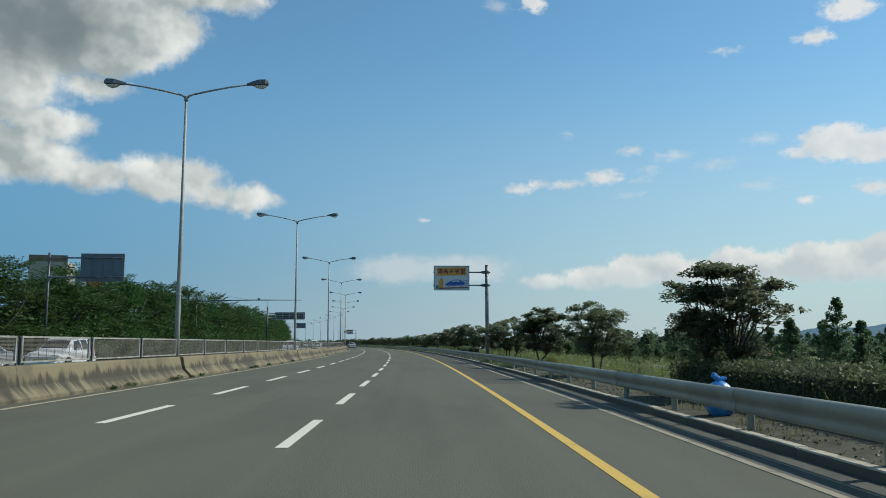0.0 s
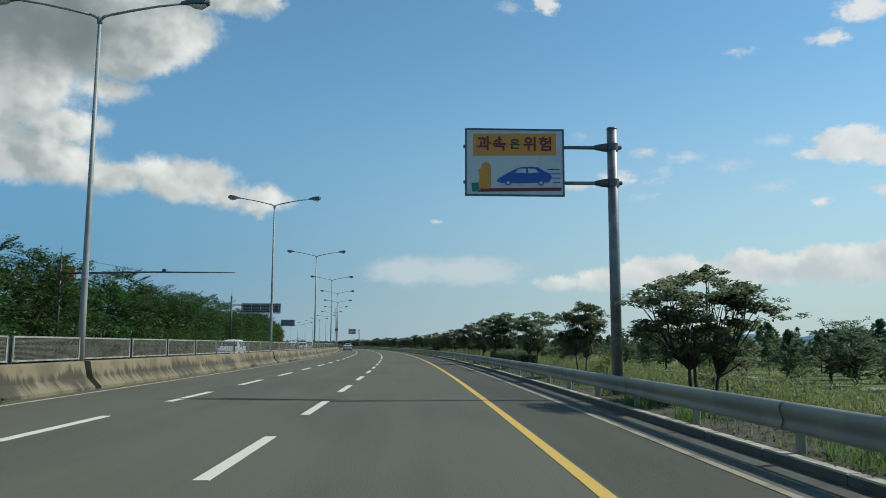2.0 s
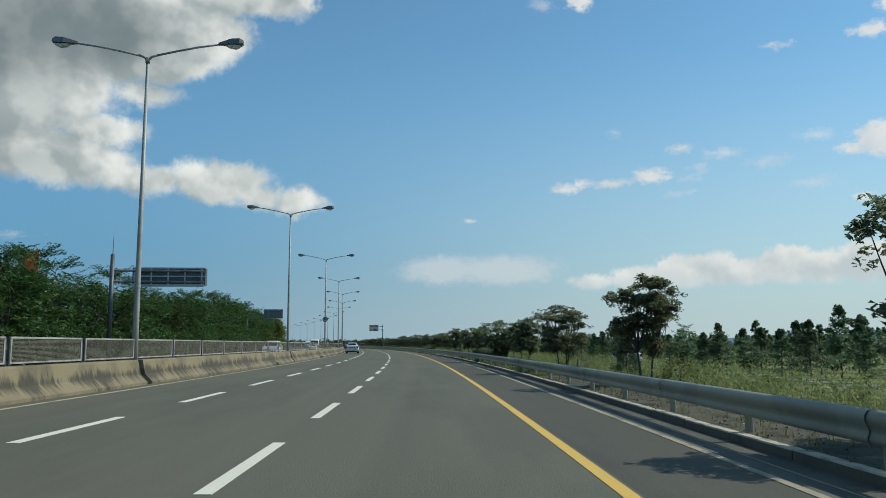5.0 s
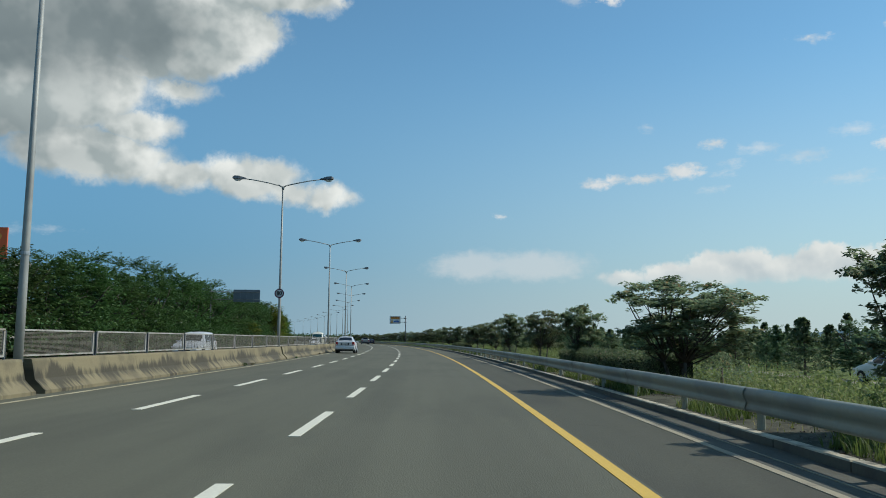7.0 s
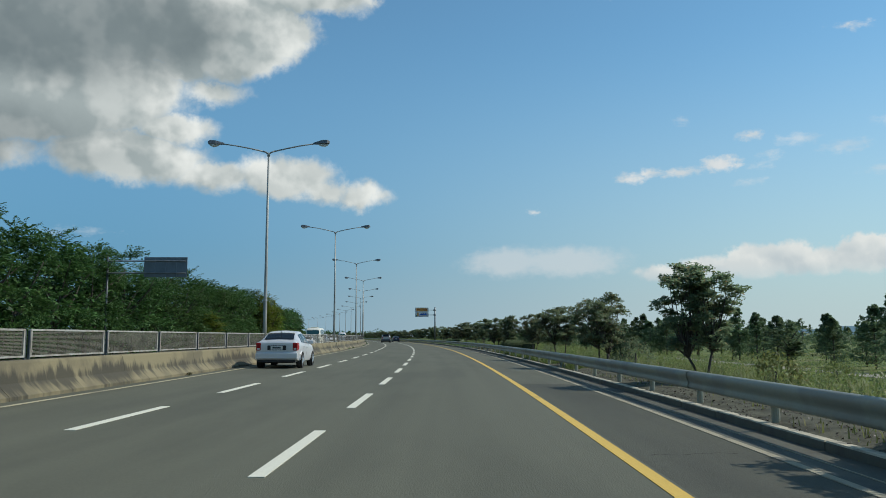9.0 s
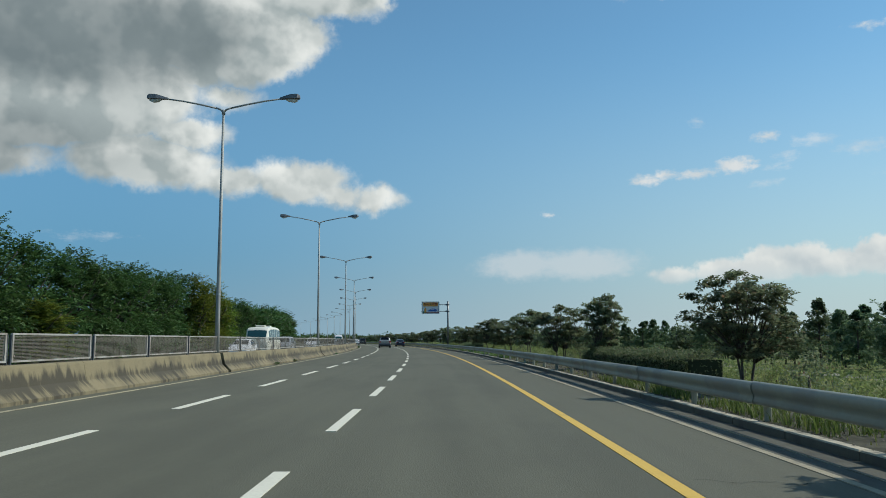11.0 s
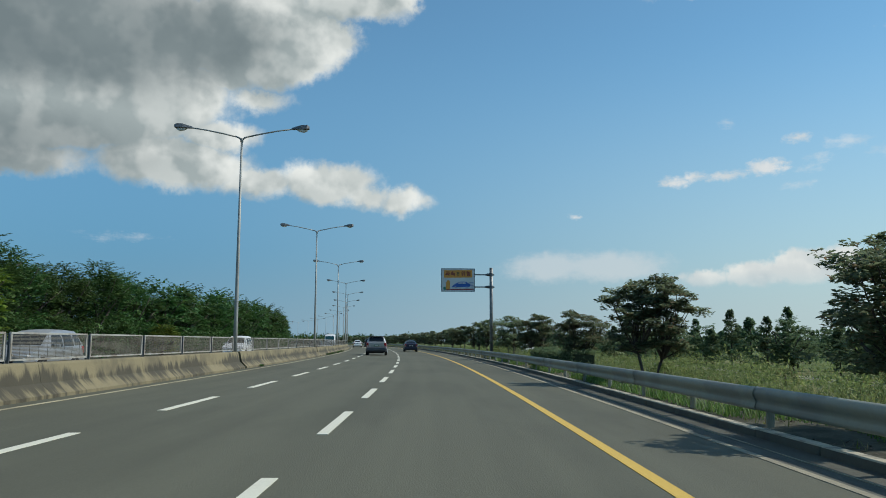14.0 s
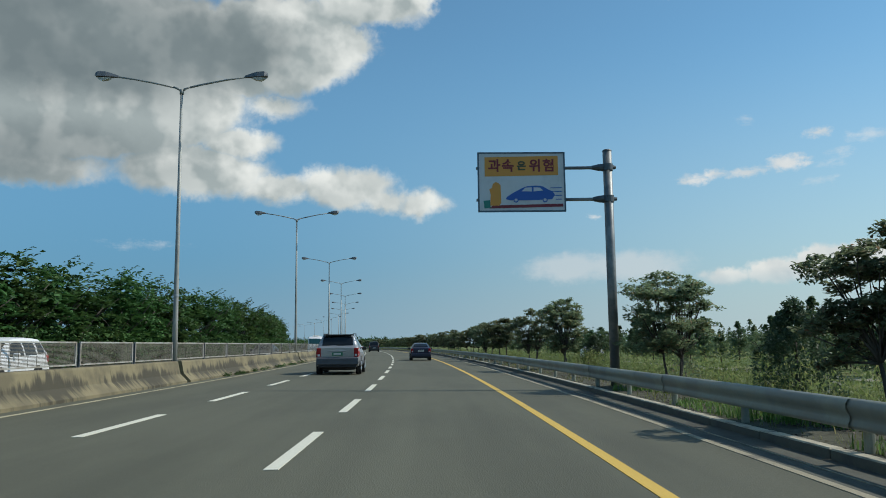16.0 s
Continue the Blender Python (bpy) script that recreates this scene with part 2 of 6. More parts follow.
def asphalt(name, colour, patch, grit=0.16, coarse=38.0):
    """Worn asphalt: grit, lengthwise wear in the wheel tracks, darker oil line and faint patches."""
    m = surface(name, colour, rough=0.84, vary=grit, scale=0.35, fine=55.0, bump=0.25, coords="UV", second=patch, stretch=(0.25, 1.0, 1), spec=0.35)
    t = m.node_tree
    b = t.nodes["Principled BSDF"]
    old = b.inputs["Base Color"].links[0].from_socket
    uv = wnode("ShaderNodeTexCoord", tree=t).outputs["UV"]
    lane = wnode("ShaderNodeMapping", uv, None, None, (0.015, 0.9, 1), tree=t).outputs[0]
    track = wnode("ShaderNodeTexNoise", lane, None, 1.6, 3.0, 0.5, tree=t)
    gain = wnode("ShaderNodeMapRange", track.outputs[0], 0.3, 0.7, 0.91, 1.08, tree=t).outputs[0]
    speck = wnode("ShaderNodeTexVoronoi", uv, None, coarse, tree=t)
    spots = wnode("ShaderNodeMapRange", speck.outputs[0], 0.0, 0.5, 1.12, 0.95, tree=t).outputs[0]
    mul = wnode("ShaderNodeMath", gain, spots, tree=t, operation="MULTIPLY").outputs[0]
    out = wnode("ShaderNodeVectorMath", old, tree=t, operation="SCALE")
    t.links.new(mul, out.inputs["Scale"])
    t.links.new(out.outputs[0], b.inputs["Base Color"])
    return m


def weathered_concrete(name):
    """Cream concrete with dark run-off stains that hang in ragged tongues."""
    m = surface(name, (0.215, 0.185, 0.106), rough=0.9, vary=0.17, scale=0.7, fine=22.0, bump=0.3, coords="UV", second=(0.135, 0.117, 0.071))
    t = m.node_tree
    b = t.nodes["Principled BSDF"]
    old = b.inputs["Base Color"].links[0].from_socket
    uv = wnode("ShaderNodeTexCoord", tree=t).outputs["UV"]
    sp = wnode("ShaderNodeSeparateXYZ", uv, tree=t)
    run = wnode("ShaderNodeTexNoise", wnode("ShaderNodeMapping", uv, None, None, (2.9, 0.42, 1), tree=t).outputs[0], None, 1.0, 5.0, 0.66, tree=t)
    wide = wnode("ShaderNodeTexNoise", wnode("ShaderNodeMapping", uv, (7.3, 0, 0), None, (0.28, 0.1, 1), tree=t).outputs[0], None, 1.0, 2.0, 0.5, tree=t)
    top = wnode("ShaderNodeMapRange", sp.outputs[1], 0.70, 0.36, -0.2, 0.13, tree=t).outputs[0]
    s1 = wnode("ShaderNodeMath", run.outputs[0], top, tree=t, operation="ADD").outputs[0]
    s2 = wnode("ShaderNodeMath", s1, wnode("ShaderNodeMapRange", wide.outputs[0], 0.3, 0.7, -0.21, 0.19, tree=t).outputs[0], tree=t, operation="ADD").outputs[0]
    foot = wnode("ShaderNodeMapRange", sp.outputs[1], 0.12, 0.30, -0.15, 0.0, tree=t).outputs[0]
    s2 = wnode("ShaderNodeMath", s2, foot, tree=t, operation="ADD").outputs[0]
    fac = wnode("ShaderNodeMapRange", s2, 0.455, 0.60, 0.0, 0.9, tree=t).outputs[0]
    mx = t.nodes.new("ShaderNodeMix")
    mx.data_type = "RGBA"
    t.links.new(fac, mx.inputs[0])
    t.links.new(old, mx.inputs[6])
    mx.inputs[7].default_value = (0.047, 0.044, 0.031, 1)
    t.links.new(mx.outputs[2], b.inputs["Base Color"])
    return m


M_ASPHALT = asphalt("asphalt", (0.108, 0.110, 0.077), (0.092, 0.094, 0.066))
M_SHOULDER = asphalt("patched_asphalt", (0.074, 0.075, 0.053), (0.058, 0.059, 0.043), 0.42, 22.0)
M_WHITE_LINE = surface("white_line", (0.66, 0.65, 0.53), rough=0.75, vary=0.15, scale=1.2, fine=30, bump=0.15, second=(0.46, 0.45, 0.36), blotch=(0.55, 0.75))
M_YELLOW_LINE = surface("yellow_line", (0.62, 0.41, 0.075), rough=0.75, vary=0.15, scale=0.8, fine=25, bump=0.15, coords="UV", second=(0.40, 0.27, 0.06), blotch=(0.56, 0.75))
M_FADED_LINE = surface("faded_line", (0.42, 0.38, 0.25), rough=0.8, vary=0.2, scale=0.8, fine=25, bump=0.15, coords="UV", second=(0.26, 0.235, 0.16), blotch=(0.45, 0.65))
M_BARRIER = weathered_concrete("stained_concrete")
M_CONCRETE = surface("gutter_concrete", (0.085, 0.088, 0.068), rough=0.9, vary=0.25, scale=0.8, fine=20, bump=0.3, coords="UV", second=(0.058, 0.06, 0.048))
M_PALE_CONCRETE = surface("pale_concrete", (0.31, 0.28, 0.195), rough=0.9, vary=0.22, scale=1.1, fine=25, bump=0.3, second=(0.17, 0.158, 0.12), blotch=(0.5, 0.66))
# kerb colour with the shade of its roadward face painted in
M_KERB_SHADED = surface("kerb_shaded", (0.115, 0.115, 0.088), rough=0.9, vary=0.25, scale=1.1, fine=18, bump=0.3, second=(0.085, 0.083, 0.07))
M_LITTER = leafy("leaf_litter", (0.05, 0.043, 0.034), (0.10, 0.085, 0.065), (0.16, 0.14, 0.10), 0.15, 0.1)
# paler kerb colour, for the top that catches the sun
M_KERB_LIT = surface("kerb_stone", (0.46, 0.42, 0.31), rough=0.9, vary=0.2, scale=1.4, fine=25, bump=0.3, second=(0.15, 0.145, 0.12))
M_GALV = surface("galvanised_steel", (0.46, 0.48, 0.49), rough=0.42, metal=0.75, vary=0.1, scale=1.2, fine=15, bump=0.04, second=(0.36, 0.38, 0.39))
M_RAIL = surface("rail_steel", (0.27, 0.29, 0.235), rough=0.55, metal=0.15, vary=0.14, scale=0.9, fine=12, bump=0.05, second=(0.22, 0.235, 0.20))
M_POLE = surface("lamp_pole_steel", (0.33, 0.345, 0.32), rough=0.55, metal=0.15, vary=0.1, scale=0.8, fine=10, bump=0.03, second=(0.27, 0.28, 0.265))
M_HEAD = surface("lamp_housing", (0.17, 0.18, 0.185), rough=0.5, metal=0.4, vary=0.1, scale=3, fine=20, bump=0.03)
M_LENS = plain("lamp_lens", (0.55, 0.57, 0.55), rough=0.15, spec=0.6)
M_DARK_STEEL = surface("dark_steel", (0.10, 0.115, 0.125), rough=0.5, metal=0.4, vary=0.15, scale=2, fine=20, bump=0.05)
M_SIGN_POST = surface("sign_post_steel", (0.17, 0.185, 0.19), rough=0.5, metal=0.5, vary=0.2, scale=1.3, fine=12, bump=0.05, second=(0.28, 0.29, 0.28))
M_MESH = surface("fence_wire", (0.125, 0.117, 0.092), rough=0.7, metal=0.0, vary=0.2, scale=2, fine=20, bump=0.0)
M_FENCE = surface("fence_frame", (0.36, 0.36, 0.325), rough=0.6, metal=0.1, vary=0.15, scale=2, fine=15, bump=0.04, second=(0.25, 0.23, 0.19))
M_GRASS_GROUND = surface("meadow", (0.12, 0.16, 0.058), rough=1.0, vary=0.4, scale=0.09, fine=1.6, bump=0.6, second=(0.19, 0.195, 0.09), spec=0.1)
M_VERGE = surface("dry_verge", (0.10, 0.10, 0.074), rough=1.0, vary=0.55, scale=1.6, fine=11, bump=1.0, coords="UV", second=(0.06, 0.06, 0.045), spec=0.1)
M_BARK = surface("bark", (0.085, 0.075, 0.062), rough=0.95, vary=0.3, scale=3, fine=25, bump=0.5, stretch=(1, 1, 0.3))
M_LEAF_FEATHER = leafy("feather_leaves", (0.12, 0.165, 0.095), (0.225, 0.29, 0.16), (0.29, 0.195, 0.11), 0.14, 0.55)
M_LEAF_DENSE = leafy("dense_leaves", (0.024, 0.064, 0.018), (0.074, 0.155, 0.045), (0.115, 0.19, 0.06), 0.1, 0.32)
M_LEAF_BRIGHT = leafy("bright_leaves", (0.07, 0.125, 0.016), (0.165, 0.24, 0.034), (0.22, 0.28, 0.05), 0.15, 0.35)
M_LEAF_YOUNG = leafy("young_leaves", (0.075, 0.13, 0.07), (0.15, 0.225, 0.11), (0.2, 0.25, 0.11), 0.1, 0.5)
M_LEAF_SCRUB = leafy("scrub_leaves", (0.11, 0.155, 0.05), (0.23, 0.285, 0.095), (0.32, 0.32, 0.13), 0.15, 0.5)
M_LEAF_BUSH = leafy("bush_leaves", (0.045, 0.078, 0.042), (0.095, 0.145, 0.075), (0.14, 0.17, 0.09), 0.1, 0.35)
M_LEAF_HEDGE = leafy("hedge_leaves", (0.085, 0.12, 0.058), (0.165, 0.22, 0.105), (0.24, 0.2, 0.13), 0.1, 0.5)
M_BLADE = leafy("grass_blades", (0.10, 0.14, 0.045), (0.215, 0.245, 0.085), (0.34, 0.31, 0.16), 0.2, 0.5)
M_WEED = leafy("weed_blades", (0.065, 0.125, 0.03), (0.145, 0.23, 0.06), (0.24, 0.25, 0.10), 0.08, 0.45)
M_BLADE_DRY = leafy("dry_grass_blades", (0.11, 0.108, 0.055), (0.19, 0.17, 0.095), (0.10, 0.13, 0.04), 0.4)
# near-black green that stands for the shade inside the hedges
M_HEDGE_SHADE = plain("hedge_inner_shade", (0.045, 0.055, 0.033), rough=1.0, spec=0.0)
# haze of distance is put into the hills' pale blue colour
M_HILL = surface("hazed_hill", (0.13, 0.205, 0.25), rough=1.0, vary=0.1, scale=0.004, fine=0.03, bump=0.0, second=(0.115, 0.19, 0.24), spec=0.0)
M_GLASS = plain("tinted_glass", (0.012, 0.016, 0.02), rough=0.08, spec=0.35)
M_TYRE = plain("tyre_rubber", (0.014, 0.014, 0.014), rough=0.85)
M_RIM = plain("alloy_rim", (0.5, 0.51, 0.52), rough=0.3, metal=0.85)
M_SILVER = surface("silver_paint", (0.36, 0.375, 0.385), rough=0.33, metal=0.5, vary=0.03, scale=1.0, fine=60, bump=0.0, second=(0.34, 0.355, 0.365))
M_LIGHT_SILVER = surface("light_silver_paint", (0.60, 0.62, 0.63), rough=0.33, metal=0.3, vary=0.03, scale=1.0, fine=60, bump=0.0, second=(0.57, 0.59, 0.60))
M_WHITE_PAINT = surface("white_paint", (0.74, 0.75, 0.75), rough=0.3, vary=0.02, scale=1.0, fine=40, bump=0.0, second=(0.70, 0.71, 0.71))
M_BLUE_PAINT = surface("dark_blue_paint", (0.020, 0.028, 0.055), rough=0.28, metal=0.3, vary=0.05, scale=1.0, fine=40, bump=0.0)
M_BLACK_PAINT = surface("black_paint", (0.016, 0.017, 0.019), rough=0.35, vary=0.05, scale=1.0, fine=40, bump=0.0)
M_CREAM_PAINT = surface("cream_paint", (0.68, 0.68, 0.58), rough=0.4, vary=0.03, scale=1.0, fine=30, bump=0.0)
M_GREY_PLASTIC = surface("grey_plastic", (0.075, 0.085, 0.10), rough=0.6, vary=0.08, scale=2, fine=30, bump=0.05)
M_BLACK_PLASTIC = plain("black_plastic", (0.015, 0.015, 0.016), rough=0.6)
M_RED_LAMP = plain("red_lamp", (0.30, 0.008, 0.008), rough=0.3, spec=0.3)
M_CLEAR_LAMP = plain("clear_lamp", (0.55, 0.56, 0.56), rough=0.15, spec=0.6)
M_PLATE = plain("plate_white", (0.62, 0.63, 0.60), rough=0.5)
M_PLATE_GREEN = plain("plate_green", (0.03, 0.16, 0.09), rough=0.5)
M_PLATE_INK = plain("plate_ink", (0.03, 0.035, 0.04), rough=0.6)
M_SIGN_WHITE = surface("sign_white", (0.60, 0.63, 0.64), rough=0.5, vary=0.03, scale=1.5, fine=20, bump=0.0, second=(0.54, 0.57, 0.58))
M_SIGN_YELLOW = plain("sign_yellow", (0.68, 0.30, 0.05), rough=0.5)
M_SIGN_BLUE = plain("sign_blue", (0.014, 0.10, 0.40), rough=0.5)
M_SIGN_RED = plain("sign_dark_red", (0.20, 0.018, 0.03), rough=0.5)
M_SIGN_GREEN = plain("sign_green", (0.02, 0.20, 0.16), rough=0.5)
M_SIGN_RIM = plain("sign_rim_blue_grey", (0.06, 0.11, 0.15), rough=0.5)
M_SIGN_INK = plain("sign_dark_text", (0.06, 0.075, 0.04), rough=0.6)
M_SIGN_BACK = surface("sign_back_metal", (0.16, 0.19, 0.215), rough=0.6, metal=0.3, vary=0.08, scale=1.5, fine=12, bump=0.02)
M_RED_RING = plain("sign_ring_dark", (0.10, 0.02, 0.05), rough=0.45)
M_BAG = surface("blue_bag_film", (0.045, 0.28, 0.68), rough=0.3, vary=0.2, scale=6, fine=25, bump=0.5)
M_ORANGE = plain("orange_board", (0.62, 0.10, 0.03), rough=0.6)
M_BUILDING = surface("plaster_wall", (0.36, 0.34, 0.31), rough=0.9, vary=0.1, scale=0.3, fine=6, bump=0.05)
M_BROWN = surface("brown_board", (0.20, 0.15, 0.11), rough=0.8, vary=0.2, scale=1, fine=8, bump=0.05)

# ---- building blocks ----
class Shape:
    """Collects the faces of one mesh."""

    def __init__(self):
        self.v, self.f, self.uv = [], [], []

    def add(self, verts, faces, uvs=None):
        n = len(self.v)
        self.v += [tuple(p) for p in verts]
        self.f += [tuple(i + n for i in f) for f in faces]
        if uvs is not None:
            self.uv += list(uvs)
        return self

    def box(self, x0, x1, y0, y1, z0, z1, edge=0.0):
        """A box; edge cuts its upright and top edges back a little."""
        e = min(edge, (x1 - x0) * 0.3, (y1 - y0) * 0.3, (z1 - z0) * 0.3)
        if e <= 0:
            v = [(x, y, z) for z in (z0, z1) for x, y in ((x0, y0), (x1, y0), (x1, y1), (x0, y1))]
            return self.add(v, [(3, 2, 1, 0), (4, 5, 6, 7), (0, 1, 5, 4), (1, 2, 6, 5), (2, 3, 7, 6), (3, 0, 4, 7)])
        rings = []
        for z, k in ((z0, e), (z0 + e, 0), (z1 - e, 0), (z1, e)):
            rings.append([(x0 + k, y0 + k, z), (x1 - k, y0 + k, z), (x1 - k, y1 - k, z), (x0 + k, y1 - k, z)])
        v = [p for r in rings for p in r]
        f = [(3, 2, 1, 0), (12, 13, 14, 15)]
        for r in range(3):
            f += [(4 * r + i, 4 * r + (i + 1) % 4, 4 * r + 4 + (i + 1) % 4, 4 * r + 4 + i) for i in range(4)]
        return self.add(v, f)

    def tube(self, points, radii, sides=8, caps=True):
        """A tapered tube through points."""
        pts = [Vector(p) for p in points]
        v = []
        for i, p in enumerate(pts):
            d = (pts[min(i + 1, len(pts) - 1)] - pts[max(i - 1, 0)]).normalized()
            a = (Vector((0, 0, 1)).cross(d).normalized() if abs(d.z) < 0.95 else Vector((1, 0, 0)))
            b = d.cross(a).normalized()
            for k in range(sides):
                q = 2 * math.pi * k / sides
                v.append(p + (a * math.cos(q) + b * math.sin(q)) * radii[i])
        f = []
        for i in range(len(pts) - 1):
            for k in range(sides):
                f.append((i * sides + k, i * sides + (k + 1) % sides, (i + 1) * sides + (k + 1) % sides, (i + 1) * sides + k))
        if caps:
            f += [tuple(range(sides - 1, -1, -1)), tuple(range((len(pts) - 1) * sides, len(pts) * sides))]
        return self.add(v, f)

    def disc(self, cx, cy, cz, r, depth, axis="y", sides=28, inner=0.0):
        """A round plate or ring whose axis runs along x or y."""
        rings = []
        for d, rr in ((-depth / 2, r), (depth / 2, r), (depth / 2, inner), (-depth / 2, inner)):
            ring = []
            for k in range(sides):
                q = 2 * math.pi * k / sides
                a, b = rr * math.cos(q), rr * math.sin(q)
                ring.append((cx + a, cy + d, cz + b) if axis == "y" else (cx + d, cy + a, cz + b))
            rings.append(ring)
        v = [p for r_ in rings for p in r_]
        f = []
        for j in range(4):
            n = (j + 1) % 4
            f += [(j * sides + k, j * sides + (k + 1) % sides, n * sides + (k + 1) % sides, n * sides + k) for k in range(sides)]
        return self.add(v, f)

    def mesh(self, name, material, smooth_faces=False):
        me = bpy.data.meshes.new(name)
        me.from_pydata(self.v, [], self.f)
        if self.uv:
            layer = me.uv_layers.new(name="UVMap")
            vi = np.zeros(len(me.loops), dtype=np.int32)
            me.loops.foreach_get("vertex_index", vi)
            layer.data.foreach_set("uv", np.array(self.uv, dtype=np.float32)[vi].ravel())
        if smooth_faces:
            me.polygons.foreach_set("use_smooth", [True] * len(me.polygons))
        me.materials.append(material)
        me.update()
        return me


def part(name, shape, material, parent=None, label="", smooth_faces=False, m=None):
    """One mesh object, under its thing if one is given."""
    me = shape if isinstance(shape, bpy.types.Mesh) else shape.mesh(name, material, smooth_faces)
    ob = new(name, me)
    ob.parent = parent
    if m is not None:
        ob.matrix_basis = m
    if label:
        ob["label"] = label
    return ob


def thing(name, label, category, m=None, group="", kind=""):
    ob = new(name)
    ob.empty_display_size = 0.2
    if m is not None:
        ob.matrix_basis = m
    return tagged(ob, label, category, group, kind)


def ribbon(profile, s0, s1, step, closed=False, ends=False):
    """A strip along the road with the cross-section profile [(u, z), ...]; its UVs are metres along and across it."""
    sh = Shape()
    n = max(1, round((s1 - s0) / step))
    run = [0.0]
    for (a, b), (c, d) in zip(profile, profile[1:]):
        run.append(run[-1] + math.hypot(c - a, d - b))
    for i in range(n + 1):
        s = s0 + (s1 - s0) * i / n
        sh.v += [tuple(road_at(s, u, z)) for u, z in profile]
        sh.uv += [(s, r) for r in run]
    k = len(profile)
    for i in range(n):
        for j in range(k - 1):
            a = i * k + j
            sh.f.append((a, a + 1, a + k + 1, a + k))
        if closed:
            sh.f.append((i * k + k - 1, i * k, (i + 1) * k, (i + 1) * k + k - 1))
    if ends:
        sh.f += [tuple(range(k - 1, -1, -1)), tuple(range(n * k, n * k + k))]
    return sh


# ---- ground, road and markings ----
U_RIGHT, U_DASH, U_DASH_LEFT, U_LEFT = 2.0, -1.745, -5.05, -7.72
S0, S1 = -30.0, 1150.0

g = Shape()
span, cells = 4600.0, 40
for i in range(cells + 1):
    for j in range(cells + 1):
        g.v.append((-span + 2 * span * i / cells, -span + 2 * span * j / cells, -0.55))
g.f = [(i * (cells + 1) + j, (i + 1) * (cells + 1) + j, (i + 1) * (cells + 1) + j + 1, i * (cells + 1) + j + 1) for i in range(cells) for j in range(cells)]
tagged(part("ground", g, M_GRASS_GROUND), "flat green meadow reaching to the horizon", "ground", kind="structure")

road = part("road", ribbon([(-8.9, -0.3), (-8.9, 0), (-5, 0), (-1.7, 0), (2.12, 0), (2.12, -0.3)], S0, S1, 4.0), M_ASPHALT)
tagged(road, "worn grey asphalt carriageway with three lanes", "road", kind="structure")
far_road = part("road", ribbon([(-22.3, -0.3), (-22.3, 0), (-15, 0), (-8.9, 0), (-8.9, -0.3)], S0, S1, 4.0), M_ASPHALT)
tagged(far_road, "worn grey asphalt carriageway beyond the median barrier", "road", kind="structure")
for a, b, mat_ in ((S0, 27.0, M_ASPHALT), (27.0, 197.0, M_SHOULDER), (197.0, S1, M_ASPHALT)):
    tagged(part("pavement", ribbon([(2.12, -0.3), (2.12, -0.004), (3.70, -0.004), (3.70, -0.3)], a, b, 4.0), mat_),
           "asphalt hard shoulder with cracks and patches" if mat_ is M_ASPHALT else "darker resurfaced asphalt hard shoulder", "shoulder", kind="structure")


def line(u, w, material, name, label):
    ob = part(name, ribbon([(u - w / 2, 0.0), (u - w / 2, 0.006), (u + w / 2, 0.006), (u + w / 2, 0.0)], S0, S1, 4.0), material, road, label)
    return ob


line(U_RIGHT, 0.16, M_YELLOW_LINE, "edge_line", "solid yellow edge line")
line(U_LEFT, 0.10, M_FADED_LINE, "edge_line", "faded yellow edge line beside the barrier")
for u in (-9.75, -21.6):
    part("edge_line", ribbon([(u - 0.07, 0.0), (u - 0.07, 0.006), (u + 0.07, 0.006), (u + 0.07, 0.0)], S0, S1, 4.0), M_FADED_LINE, far_road)
dash_mesh = Shape().box(-0.08, 0.08, 0, 3.62, 0.0, 0.007).mesh("lane_mark", M_WHITE_LINE)
for i in range(-2, 92):
    for u, s, early in ((U_DASH, -3.437 + 7.1108 * i, -0.7), (U_DASH_LEFT, -0.137 + 7.1108 * i, -1.3)):
        s += early * max(0.0, min(1.0, (100.0 - s) / 40.0)) + (0.45 if u == U_DASH else 0.1) * max(0.0, min(1.0, (s - 270.0) / 40.0))
        part("lane_mark", dash_mesh, None, road, m=road_pose(s, u, 0.001))
    for u in (-13.5, -17.5):
        part("lane_mark", dash_mesh, None, far_road, m=road_pose(2.0 + 7.1108 * i, u, 0.001))
# fine cracks in the shoulder and the near lane
M_CRACK = plain("crack_shadow", (0.022, 0.022, 0.02), rough=1.0, spec=0.0)


def crack(s, u0, u1, wander):
    """A thin jagged crack across the asphalt, a hair above it."""
    pts, n = [], 12
    a = s
    for k in range(n + 1):
        a += random.uniform(-1, 1) * wander
        pts.append((a, u0 + (u1 - u0) * k / n))
    sh = Shape()
    for k, (a, u) in enumerate(pts):
        w = 0.003 + 0.006 * random.random()
        sh.v += [tuple(road_at(a - w, u, 0.003)), tuple(road_at(a + w, u, 0.003))]
    sh.f = [(2 * k, 2 * k + 2, 2 * k + 3, 2 * k + 1) for k in range(n)]
    part("crack", sh, M_CRACK, road)


for k in range(22):
    crack(random.uniform(8, 340), random.uniform(2.15, 2.5), random.uniform(3.1, 3.65), 0.10)
# gutter, its pale rim, and the kerb
tagged(part("gutter", ribbon([(3.82, -0.01), (4.3, -0.045), (4.68, -0.03)], S0, S1, 4.0), M_CONCRETE), "dirty concrete gutter along the kerb", "gutter", kind="structure")
tagged(part("gutter_rim", ribbon([(3.70, -0.2), (3.70, 0.004), (3.82, 0.002), (3.82, -0.2)], S0, S1, 4.0), M_PALE_CONCRETE), "pale concrete rim of the gutter", "gutter", kind="structure")
